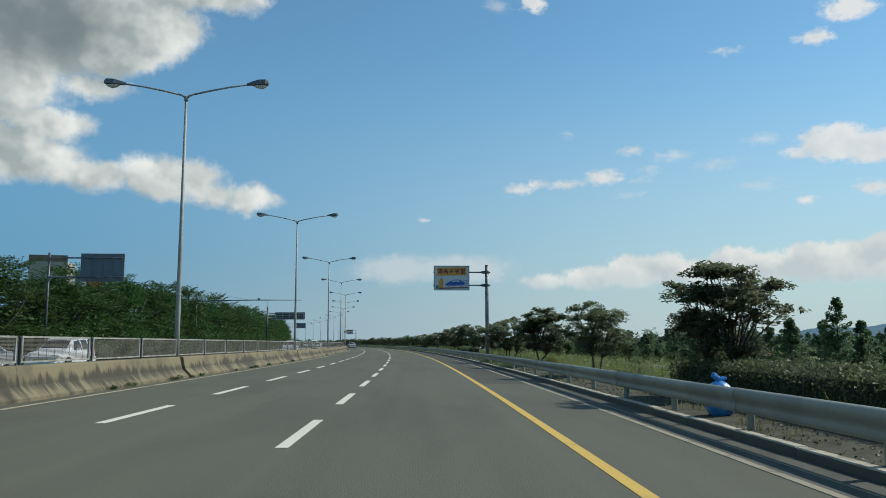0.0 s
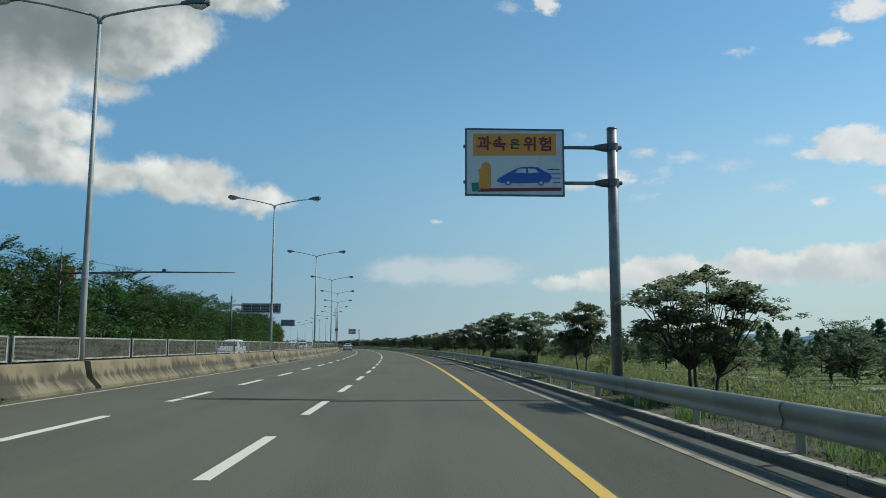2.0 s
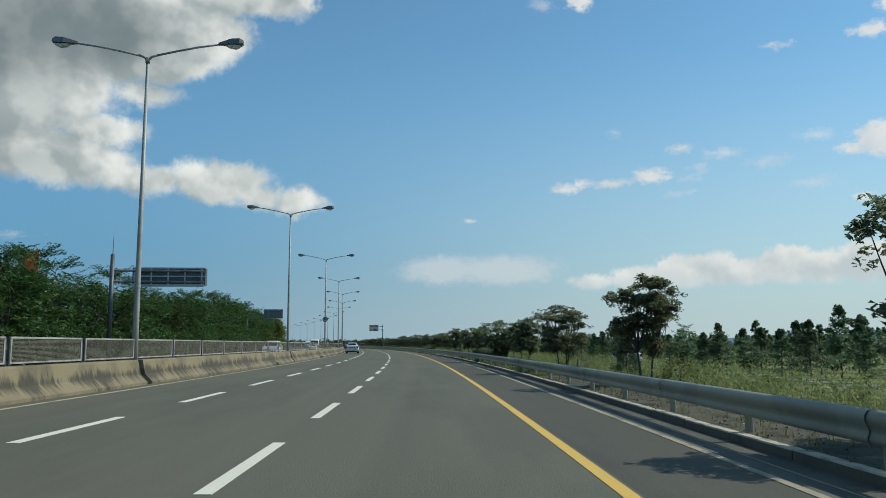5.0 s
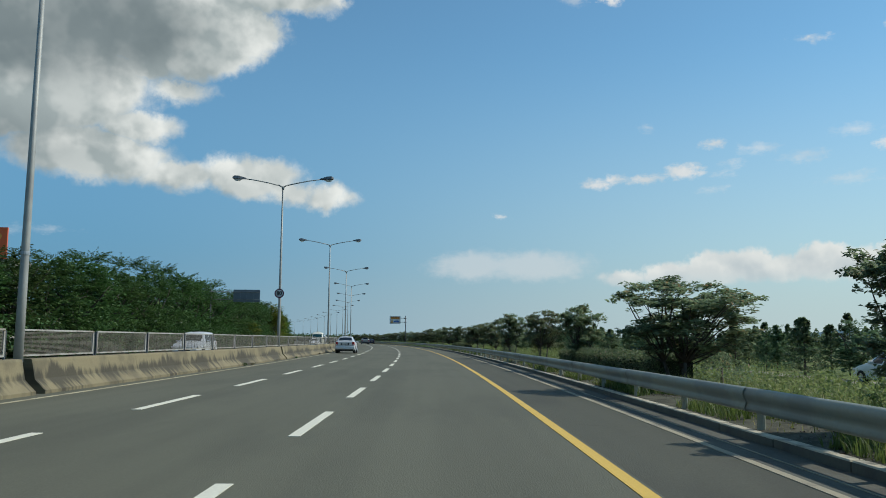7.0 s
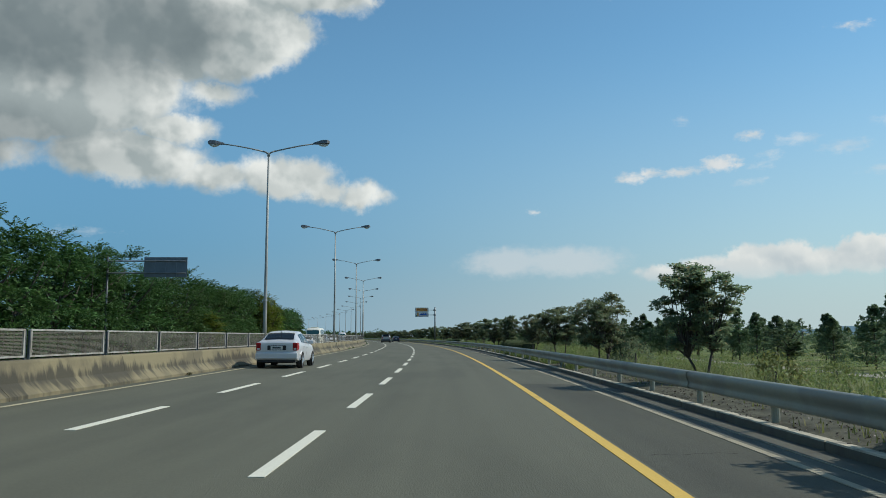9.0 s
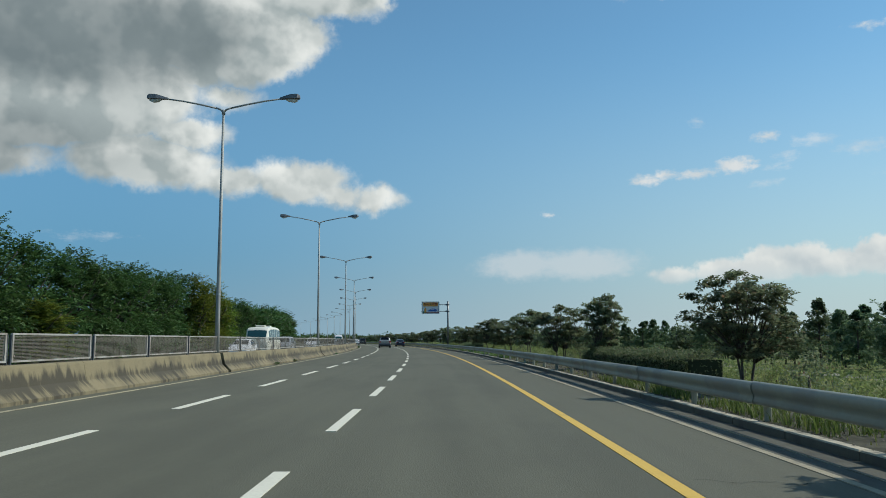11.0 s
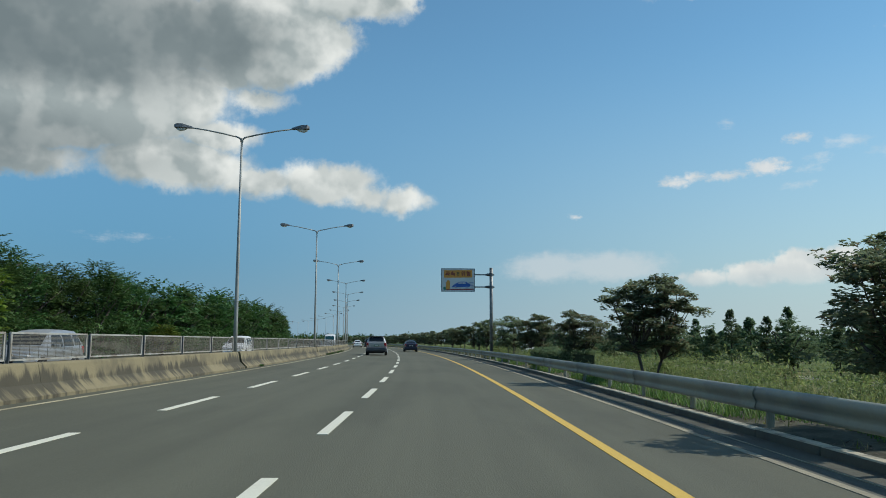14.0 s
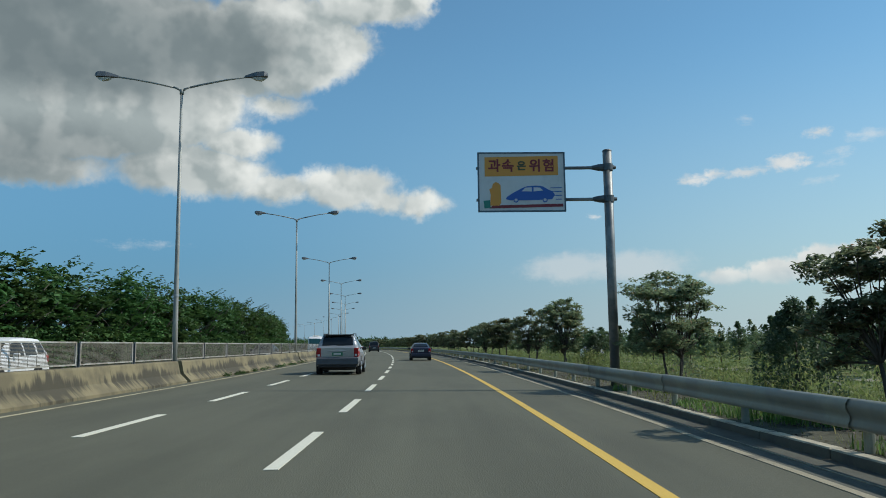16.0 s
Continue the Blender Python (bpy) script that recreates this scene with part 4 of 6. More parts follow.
def rubbish_bag():
    root = thing("rubbish_bag", "bright blue tied plastic rubbish bag behind the guardrail", "rubbish bag", road_pose(14.2, 5.35, 0.11))
    sh = Shape()
    n, rows = 22, 12
    for j in range(rows + 1):
        t = j / rows
        r = 0.265 * (math.sin(math.pi * min(1.0, 0.16 + 0.80 * t)) ** 0.5) * (1.0 if t < 0.9 else 1.0 - (t - 0.9) * 6.5)
        for k in range(n):
            q = 2 * math.pi * k / n
            w = 1 + 0.09 * noise.noise((math.cos(q) * 2.2, math.sin(q) * 2.2, t * 5)) + 0.05 * math.sin(7 * q + 9 * t)
            sh.v.append((max(r, 0.03) * w * math.cos(q), max(r, 0.03) * w * math.sin(q), 0.62 * t))
    sh.f = [(j * n + k, j * n + (k + 1) % n, (j + 1) * n + (k + 1) % n, (j + 1) * n + k) for j in range(rows) for k in range(n)] + [tuple(range(n - 1, -1, -1))]
    part("sack", sh, M_BAG, root, smooth_faces=True)
    knot = Shape().tube([(0, 0, 0.60), (-0.03, 0.01, 0.65), (-0.10, 0.02, 0.71), (-0.12, 0.0, 0.75)], [0.06, 0.05, 0.055, 0.02], 8)
    knot.tube([(0, 0, 0.60), (0.06, 0.01, 0.65), (0.13, -0.01, 0.655)], [0.06, 0.045, 0.02], 8)
    part("knot", knot, M_BAG, root)


rubbish_bag()

# ---- plants ----
rng = np.random.default_rng(7)


def leaf_mesh(name, centres, normals_tilt, length, width, material, fold=0.25, yaw=None):
    """Many single leaves, each a folded pair of faces, at centres with a random turn."""
    n = len(centres)
    yaw = rng.uniform(0, 2 * np.pi, n) if yaw is None else yaw
    tilt = rng.normal(0, normals_tilt, n)
    roll = rng.normal(0, normals_tilt, n)
    ln = length * rng.uniform(0.65, 1.25, n)
    wd = width * rng.uniform(0.7, 1.25, n)
    ax = np.stack([np.cos(yaw) * np.cos(tilt), np.sin(yaw) * np.cos(tilt), np.sin(tilt)], 1)
    side = np.stack([-np.sin(yaw) * np.cos(roll), np.cos(yaw) * np.cos(roll), np.sin(roll)], 1)
    up = np.cross(ax, side)
    c = np.asarray(centres)
    a = c - ax * ln[:, None] / 2
    b = c + ax * ln[:, None] / 2
    l_ = c - side * wd[:, None] / 2 + up * (wd * fold)[:, None]
    r_ = c + side * wd[:, None] / 2 + up * (wd * fold)[:, None]
    v = np.stack([a, r_, b, l_], 1).reshape(-1, 3)
    me = bpy.data.meshes.new(name)
    me.vertices.add(4 * n)
    me.vertices.foreach_set("co", v.astype(np.float32).ravel())
    me.loops.add(4 * n)
    me.loops.foreach_set("vertex_index", np.arange(4 * n, dtype=np.int32))
    me.polygons.add(n)
    me.polygons.foreach_set("loop_start", np.arange(0, 4 * n, 4, dtype=np.int32))
    me.update(calc_edges=True)
    me.materials.append(material)
    return me


def clump(centre, spread, n):
    p = rng.normal(0, 1, (n, 3))
    p /= np.maximum(1e-6, np.linalg.norm(p, axis=1))[:, None]
    p *= rng.uniform(0.25, 1.0, n)[:, None] ** 0.6
    return np.asarray(centre) + p * np.asarray(spread)


def limb(sh, a, b, r0, r1, sag=0.12, sides=6):
    a, b = Vector(a), Vector(b)
    if r0 < 0.02:
        return sh.tube([a, b], [r0, r1], 3, False)
    mid = a.lerp(b, 0.5) + Vector((rng.normal(0, sag), rng.normal(0, sag), abs(rng.normal(0, sag)) * 0.5))
    pts = [a, a.lerp(mid, 0.5) + (mid - a.lerp(b, 0.5)) * 0.3, mid, mid.lerp(b, 0.55) + (mid - a.lerp(b, 0.5)) * 0.2, b]
    sh.tube(pts, [r0 + (r1 - r0) * k / 4 for k in range(5)], sides)


def feather_tree(seed, height, width, lean, stems, full=1.0, size=0.135):
    """A low spreading tree: flat leafy pads in three or four tiers under an umbrella top, gaps between them, bare curved limbs below."""
    global rng
    rng = np.random.default_rng(seed)
    wood, rows, forks = Shape(), [], []
    for k in range(stems):
        q = 2 * math.pi * k / stems + rng.uniform(-0.5, 0.5)
        foot = (0.10 * math.cos(q), 0.14 * math.sin(q), -0.3)
        fork = (0.34 * math.cos(q) + lean * 0.3, 0.40 * math.sin(q), height * rng.uniform(0.2, 0.34))
        limb(wood, foot, fork, 0.05, 0.036, 0.06, 7)
        forks.append((q, fork))
    half = width * 0.5
    lobes = [(rng.uniform(0, 2 * math.pi), rng.uniform(0.66, 1.06)) for _ in range(6)]
    for k in range(60):
        tier = (0, 0, 1, 1, 2, 2, 3, 4)[k % 8]
        q = rng.uniform(0, 2 * math.pi)
        reach = half
        for a, f in lobes:
            reach *= 1 + (f - 1) * math.exp(-(math.cos(q - a) - 1) ** 2 * 5)
        rr = reach * math.sqrt(rng.uniform(0.02, 1.0)) * (1.0, 0.98, 0.94, 0.82, 0.66)[tier]
        z = height * ((0.98, 0.84, 0.70, 0.57, 0.44)[tier] - 0.26 * (rr / half) ** 2.2) + rng.normal(0, 0.07)
        c = np.array((rr * math.cos(q) + lean, rr * math.sin(q), z))
        q0, fork = min(forks, key=lambda g_: -math.cos(g_[0] - q))
        limb(wood, fork, (c[0], c[1], c[2] - 0.07), 0.026 if k % 3 else 0.019, 0.008, 0.13, 5)
        pad = rng.uniform(0.30, 0.56) * width / 3.3
        tilt = rng.normal(0, 0.18, 2)
        for j in range(int(11 * full)):
            g_ = rng.normal(0, 0.5, 2) * pad
            o = c + np.array((g_[0], g_[1], g_[0] * tilt[0] + g_[1] * tilt[1] + rng.normal(0, 0.045) - 0.25 * float(np.hypot(*g_)) ** 2))
            r = rng.uniform(0.13, 0.24)
            rows.append(clump(o, (r, r, r * 0.42), 20 if full >= 1 else 9))
    return wood.mesh("trunk", M_BARK, True), leaf_mesh("crown", np.concatenate(rows), 0.32, size, size * 0.52, M_LEAF_FEATHER)


def dense_tree(seed, height, width, material, low=0.05, sprays=235, per=24, size=0.225, reach=1.3, fill=105):
    """A broad leafy tree of flat outward sprays in layers; the crown reaches low and its outline is lobed."""
    global rng
    rng = np.random.default_rng(seed)
    wood = Shape()
    limb(wood, (0, 0, -0.4), (0.1, 0.05, height * 0.42), 0.024 * height, 0.017 * height, 0.08, 8)
    for k in range(7):
        q = 2 * math.pi * k / 7 + rng.uniform(-0.3, 0.3)
        tip = (width * 0.36 * math.cos(q), width * 0.36 * math.sin(q), height * rng.uniform(0.5, 0.85))
        limb(wood, (0.08, 0.04, height * rng.uniform(0.2, 0.42)), tip, 0.012 * height, 0.02, 0.2, 6)
    lobes = [(rng.uniform(0, 2 * math.pi), rng.uniform(0.0, 1.0), rng.uniform(0.72, 1.12)) for _ in range(9)]

    def shell(q, t):
        r = math.sqrt(max(0.03, 1 - (2 * t - 0.86) ** 2 / 1.35)) if t < 0.92 else 0.42
        for a, tt, f in lobes:
            r *= 1 + (f - 1) * math.exp(-((math.cos(q - a) - 1) ** 2) * 3 - (t - tt) ** 2 * 12)
        return width * 0.5 * r

    rows, turns = [], []
    layers = [rng.uniform(0, 1) for _ in range(13)]
    for k in range(sprays):
        q = rng.uniform(0, 2 * math.pi)
        t = min(1.0, max(0.0, layers[k % 13] + rng.normal(0, 0.035)))
        rr = shell(q, t) * rng.uniform(0.7, 1.04)
        z = height * (low + (0.96 - low) * t)
        lift = rng.normal(0.12, 0.16) + 0.55 * max(0.0, t - 0.72) / 0.28
        ln = reach * rng.uniform(0.7, 1.15)
        q2 = q + rng.normal(0, 0.45)
        f = np.linspace(0.0, 1.0, per)
        side = np.where(np.arange(per) % 2 == 0, 1.0, -1.0) * (0.30 * reach) * (1.05 - f) * rng.uniform(0.6, 1.1, per)
        r0 = rr - ln * 0.75
        x = r0 * math.cos(q) + math.cos(q2) * ln * f - math.sin(q2) * side
        y = r0 * math.sin(q) + math.sin(q2) * ln * f + math.cos(q2) * side
        zz = z + ln * f * math.sin(lift) - 0.16 * ln * f ** 2 + rng.normal(0, 0.035, per)
        rows.append(np.stack([x, y, zz], 1))
        turns.append(q2 + np.sign(side) * 0.6 + rng.normal(0, 0.2, per))
    inner = []
    for k in range(fill):
        q, t = rng.uniform(0, 2 * math.pi), rng.uniform(0, 0.93)
        rr = shell(q, t) * math.sqrt(rng.uniform(0.03, 0.62))
        inner.append(clump((rr * math.cos(q), rr * math.sin(q), height * (low + (0.94 - low) * t)), (0.11 * width, 0.11 * width, 0.06 * height), 13))
    pts = np.concatenate(rows + inner)
    n_in = 13 * fill
    yaw = np.concatenate(turns + [rng.uniform(0, 2 * np.pi, n_in)])
    grow = np.concatenate([np.ones(len(pts) - n_in), np.full(n_in, 2.1)])
    return wood.mesh("trunk", M_BARK, True), leaf_mesh("crown", pts, 0.3, size * grow, size * 0.46 * grow, material, yaw=yaw)


def cone_tree(seed, height, width, material, size=0.17, twigs=74, full=24):
    """A slim young tree with a pointed crown on a thin stem."""
    global rng
    rng = np.random.default_rng(seed)
    wood = Shape().tube([(0, 0, -0.3), (0.02, 0, height * 0.5), (0, 0.02, height * 0.97)], [0.055, 0.035, 0.008], 6)
    rows = []
    for k in range(twigs):
        t = rng.uniform(0.0, 1.0) ** 0.85
        z = height * (0.14 + 0.84 * t)
        rr = width * 0.5 * (1.0 - t) ** 0.75 * rng.uniform(0.45, 1.1) + 0.05
        q = rng.uniform(0, 2 * math.pi)
        tip = (rr * math.cos(q), rr * math.sin(q), z + 0.08)
        limb(wood, (0, 0, z - 0.15), tip, 0.014, 0.004, 0.03, 4)
        rows.append(clump(tip, (0.07 + 0.2 * (1 - t), 0.07 + 0.2 * (1 - t), 0.13), full))
        rows.append(clump((tip[0] * 0.45, tip[1] * 0.45, z), (0.16, 0.16, 0.16), full // 2))
    return wood.mesh("trunk", M_BARK, True), leaf_mesh("crown", np.concatenate(rows), 0.6, size, size * 0.5, material)


def bushy(seed, height, width, material, clumps=120, leaves=30):
    """A dense dark bush, broad at the foot and pointed above."""
    global rng
    rng = np.random.default_rng(seed)
    wood = Shape().tube([(0, 0, -0.2), (0, 0.02, height * 0.6)], [0.08, 0.02], 6)
    rows = []
    for k in range(clumps):
        t = rng.uniform(0, 1)
        rr = width * 0.5 * (1 - t ** 1.6) * rng.uniform(0.5, 1.05) + 0.04
        q = rng.uniform(0, 2 * math.pi)
        rows.append(clump((rr * math.cos(q), rr * math.sin(q), 0.12 + (height - 0.15) * t), (0.2, 0.2, 0.2), leaves))
    return wood.mesh("trunk", M_BARK, True), leaf_mesh("crown", np.concatenate(rows), 0.7, 0.11, 0.055, material)


def plant(meshes, name, label, category, group, m, scale):
    root = thing(name, label, category, m @ Matrix.Diagonal((*scale, 1)), group)
    part("trunk", meshes[0], None, root)
    part("crown", meshes[1], None, root)
    return root


# the row along the right verge
FEATHER = [feather_tree(11, 3.25, 3.3, 0.05, 3), feather_tree(12, 3.15, 3.0, -0.15, 2), feather_tree(13, 3.35, 3.5, 0.2, 3), feather_tree(14, 3.1, 2.7, 0.1, 2)]
ROW_S = [5.5, 18.6, 31.2, 44.4, 56.3, 69.5, 81.4, 94.7, 106.2, 120.5, 133.5, 146.0, 157.2, 170.6, 182.4, 195.8, 208.5, 220.0, 231.4, 246.8, 257.2, 269.8, 281.2, 295.8, 307.7, 320.5, 330.9, 347.3]
ROW_H = [3.2, 3.3, 3.0, 3.25, 3.2, 3.1, 3.2, 3.55, 3.45, 3.5, 3.2, 2.95, 3.15, 3.0, 3.15, 3.3, 3.2, 3.1, 2.95, 3.2, 3.25, 3.5, 3.0, 3.45, 2.85, 3.15, 3.35, 3.45]
ROW_W = [3.0, 3.1, 3.1, 3.6, 3.5, 2.4, 3.0, 3.5, 3.0, 2.6, 3.0, 2.5, 4.3, 2.2, 3.2, 2.6, 3.0, 3.0, 2.8, 2.1, 3.2, 3.0, 3.4, 3.6, 3.0, 2.8, 3.1, 2.7]
for i, (s, h, w) in enumerate(zip(ROW_S, ROW_H, ROW_W)):
    k = i % 4
    f = w / (3.3, 3.0, 3.5, 2.7)[k]
    plant(FEATHER[k], "roadside_tree", "low spreading tree with flat layered dark crown and bronze tips", "tree", "trees along the verge",
          road_pose(s, 7.0, -0.02, random.choice((0, 75, 150, 220, 290))), (f * 0.95, f * 0.95, (h - 0.04) / (3.25, 3.15, 3.35, 3.1)[k]))
FEATHER_FAR = [feather_tree(15, 3.25, 3.3, 0.05, 3, 0.4, 0.3), feather_tree(16, 3.1, 3.0, 0.1, 3, 0.4, 0.3)]
s = 359.5
while s < 760:
    k = random.randrange(2)
    f = random.uniform(0.9, 1.25)
    plant(FEATHER_FAR[k] if s > 400 else FEATHER[k], "roadside_tree", "low spreading tree with flat layered dark crown and bronze tips", "tree", "trees along the verge",
          road_pose(s, 7.0 + random.uniform(-0.3, 0.6), -0.02, random.uniform(0, 360)), (f, f, random.uniform(0.9, 1.15)))
    s += random.uniform(9, 13)

# the dense row beyond the opposite carriageway
DENSE = [dense_tree(21, 7.2, 7.0, M_LEAF_DENSE), dense_tree(22, 7.2, 6.6, M_LEAF_DENSE), dense_tree(23, 7.2, 7.4, M_LEAF_DENSE)]
DENSE_FAR = [dense_tree(25, 7.2, 7.2, M_LEAF_DENSE, sprays=90, per=10, size=0.5, reach=1.5, fill=40)]
BRIGHT = dense_tree(24, 7.2, 5.2, M_LEAF_BRIGHT, low=0.1, sprays=150)
TOP_S = [0, 50, 60, 72, 86, 112, 119, 135, 145, 170, 198, 210, 228, 242, 270, 292, 306, 315, 325, 340, 350, 373, 400, 440]
TOP_Z = [6.72, 6.92, 7.02, 7.82, 8.42, 8.32, 8.62, 7.72, 8.32, 7.72, 8.12, 8.72, 9.32, 8.82, 8.72, 9.02, 9.12, 7.82, 7.32, 8.12, 7.52, 8.22, 8.62, 9.32]
s = -14.0
while s < 700:
    mesh_pair = DENSE[random.randrange(3)] if s < 350 else DENSE_FAR[0]
    f = random.uniform(0.92, 1.1)
    plant(mesh_pair, "roadside_tree", "broad dense green tree in a closed roadside row", "tree", "trees beyond the median",
          road_pose(s, -26.8 + random.uniform(-0.7, 0.7), -0.05, random.uniform(0, 360)), (f, f, float(np.interp(s, TOP_S, TOP_Z)) / 7.25 * random.uniform(0.95, 1.03)))
    s += random.uniform(4.2, 5.4) if s < 400 else random.uniform(6.0, 7.5)
s = -14.0
while s < 420:
    f = random.uniform(0.95, 1.15)
    plant(DENSE_FAR[0], "roadside_tree", "dense green tree in the second row", "tree", "trees beyond the median",
          road_pose(s, -31.5 + random.uniform(-0.7, 0.7), -0.6, random.uniform(0, 360)), (f, f, float(np.interp(s, TOP_S, TOP_Z)) / 7.25 * random.uniform(0.86, 0.98)))
    s += random.uniform(5.4, 6.6)
for s, u, h in ((262, -24.0, 0.55), (301.0, -24.4, 1.16), (306.5, -23.9, 1.12), (311.5, -23.8, 0.92), (345, -23.4, 0.40)):
    plant(BRIGHT, "roadside_tree", "lighter yellow-green leafy tree at the edge of the row", "tree", "trees beyond the median", road_pose(s, u, 0.0, s * 7), (0.9, 0.9, h))

# low growth that closes the foot of the row
under = []
rng = np.random.default_rng(71)
for k in range(1500):
    s = rng.uniform(-14, 640)
    p = road_at(s, -23.6 - rng.uniform(0, 2.2))
    under.append(clump((p.x, p.y, rng.uniform(0.3, 2.6)), (0.8, 0.8, 0.6), 24))
tagged(new("undergrowth", leaf_mesh("undergrowth", np.concatenate(under), 0.7, 0.28, 0.16, M_LEAF_DENSE)), "dark leafy undergrowth below the roadside trees", "undergrowth", kind="stuff")

# young trees on the meadow
CONES = [cone_tree(31, 3.4, 2.1, M_LEAF_YOUNG), cone_tree(32, 3.0, 2.0, M_LEAF_YOUNG), cone_tree(33, 3.8, 1.9, M_LEAF_YOUNG)]
ROUND = [dense_tree(34, 3.0, 2.4, M_LEAF_YOUNG, low=0.2, sprays=75, per=12, size=0.17, reach=0.6, fill=34)]
CONES_FAR = [cone_tree(35, 3.2, 2.0, M_LEAF_YOUNG, 0.27, 30, 14), cone_tree(36, 3.5, 2.0, M_LEAF_YOUNG, 0.27, 30, 14)]
rest, single = [], 0
rng = np.random.default_rng(37)
for row, (u0, gap) in enumerate(((21.0, 3.0), (24.5, 3.4), (28.5, 3.6), (33.0, 3.4), (37.5, 3.4), (43.0, 3.6), (49.0, 4.0), (57.0, 4.5), (68.0, 5.0), (82.0, 6.0))):
    s = 18.0 + 2.0 * row
    while s < 470:
        if noise.noise((s * 0.045, row * 0.6, 4.0)) > (-0.28 if row < 4 else -0.5):
            u = u0 + (2.0 if s > 190 else 0.0) + random.uniform(-0.9, 0.9)
            k = random.random()
            meshes = ROUND[0] if k < 0.25 and row < 3 else CONES[random.randrange(3)] if row < 2 and s < 400 else CONES_FAR[random.randrange(2)]
            f = random.uniform(0.75, 1.12) * (1.0 if s < 240 else 1.1)
            if row > 2 or (row == 2 and s > 170) or single > 295:
                p = road_at(s, u)
                h = 3.2 * f
                t = rng.uniform(0, 1, 90) ** 0.85
                r, q = 1.0 * f * (1 - t) ** 0.75 * rng.uniform(0.3, 1.1, 90), rng.uniform(0, 2 * math.pi, 90)
                rest.append(np.stack([p.x + r * np.cos(q), p.y + r * np.sin(q), -0.7 + h * (0.17 + 0.83 * t)], 1))
                s += gap * random.uniform(0.75, 1.3)
                continue
            single += 1
            label = "small round young tree planted in the meadow" if meshes is ROUND[0] else "slim young tree with pointed crown planted in the meadow"
            plant(meshes, "young_tree", label, "tree", "young trees on the meadow", road_pose(s, u, -0.6, random.uniform(0, 360)), (f * 1.15, f * 1.15, f * random.uniform(0.9, 1.1)))
        s += gap * random.uniform(0.75, 1.3)
tagged(new("young_trees", leaf_mesh("young_trees", np.concatenate(rest), 0.6, 0.42, 0.24, M_LEAF_YOUNG)), "further rows of pointed young trees on the meadow", "trees", kind="stuff")
BUSH = bushy(41, 2.3, 1.9, M_LEAF_BUSH, 190, 30)
for s, u, f in ((328.5, 9.3, 1.08), (24.0, 9.5, 0.6), (130, 9, 0.7), (214, 9, 0.75), (352.0, 9.5, 0.8)):
    plant(BUSH, "bush", "dense dark green bush with pointed top", "bush", "bushes on the verge", road_pose(s, u, -0.1, s * 3), (f, f, f))


LOW = [bushy(42, 1.15, 1.9, M_LEAF_FEATHER, 44, 14), bushy(43, 0.9, 1.6, M_LEAF_SCRUB, 44, 14)]
for i, s in enumerate(ROW_S):
    for k in (i % 2,):
        f = random.uniform(0.75, 1.25)
        plant(LOW[k], "bush", "low leafy bush at the foot of a roadside tree", "bush", "bushes on the verge", road_pose(s + random.uniform(-1.6, 1.6), 7.3 + random.uniform(0, 1.6), -0.1, random.uniform(0, 360)), (f, f, f))
for k in range(50):
    f = random.uniform(0.5, 1.1)
    plant(LOW[1], "bush", "low green scrub bush in the meadow grass", "bush", "scrub on the meadow", road_pose(random.uniform(5, 430), random.uniform(10, 17), -0.45, random.uniform(0, 360)), (f * 1.2, f * 1.2, f))


def hedge(s0, s1):
    """A clipped dark hedge with a ragged top."""
    root = thing("hedge", "dark clipped hedge with ragged top behind the guardrail", "hedge", group="verge hedges")
    n = int((s1 - s0) * 900)
    s = rng.uniform(s0, s1, n)
    w, h = 0.55, 0.92
    face = rng.uniform(0, 1, n)
    u = np.where(face < 0.42, 7.0 - w + rng.normal(0, 0.05, n), rng.uniform(7.0 - w, 7.0 + w, n))
    z = np.where(face < 0.42, rng.uniform(0.0, h, n), h + rng.normal(0, 0.06, n) + 0.06 * np.sin(s * 2.1))
    ends = rng.uniform(0, 1, n) < 0.03
    s = np.where(ends, np.where(rng.uniform(0, 1, n) < 0.5, s0, s1), s)
    z = np.where(ends, rng.uniform(0, h, n), z)
    pts = np.array([tuple(road_at(a, b, c)) for a, b, c in zip(s, u, z)])
    part("leaves", leaf_mesh("leaves", pts, 0.9, 0.085, 0.048, M_LEAF_HEDGE), None, root)
    # plain dark sheet behind the leaves, painted as the hedge's inner shade
    part("core", ribbon([(7.0 - w + 0.1, -0.1), (7.0 - w + 0.08, h - 0.1), (7.0 + w - 0.08, h - 0.1), (7.0 + w - 0.1, -0.1)], s0 + 0.1, s1 - 0.1, 1.0, ends=True), M_HEDGE_SHADE, root, "dark sheet standing for the shade inside the hedge")


for a, b in ((-6, 20.2), (82.4, 96.2), (157.5, 173.5), (234.0, 248.5), (306.0, 318.6)):
    hedge(a, b)


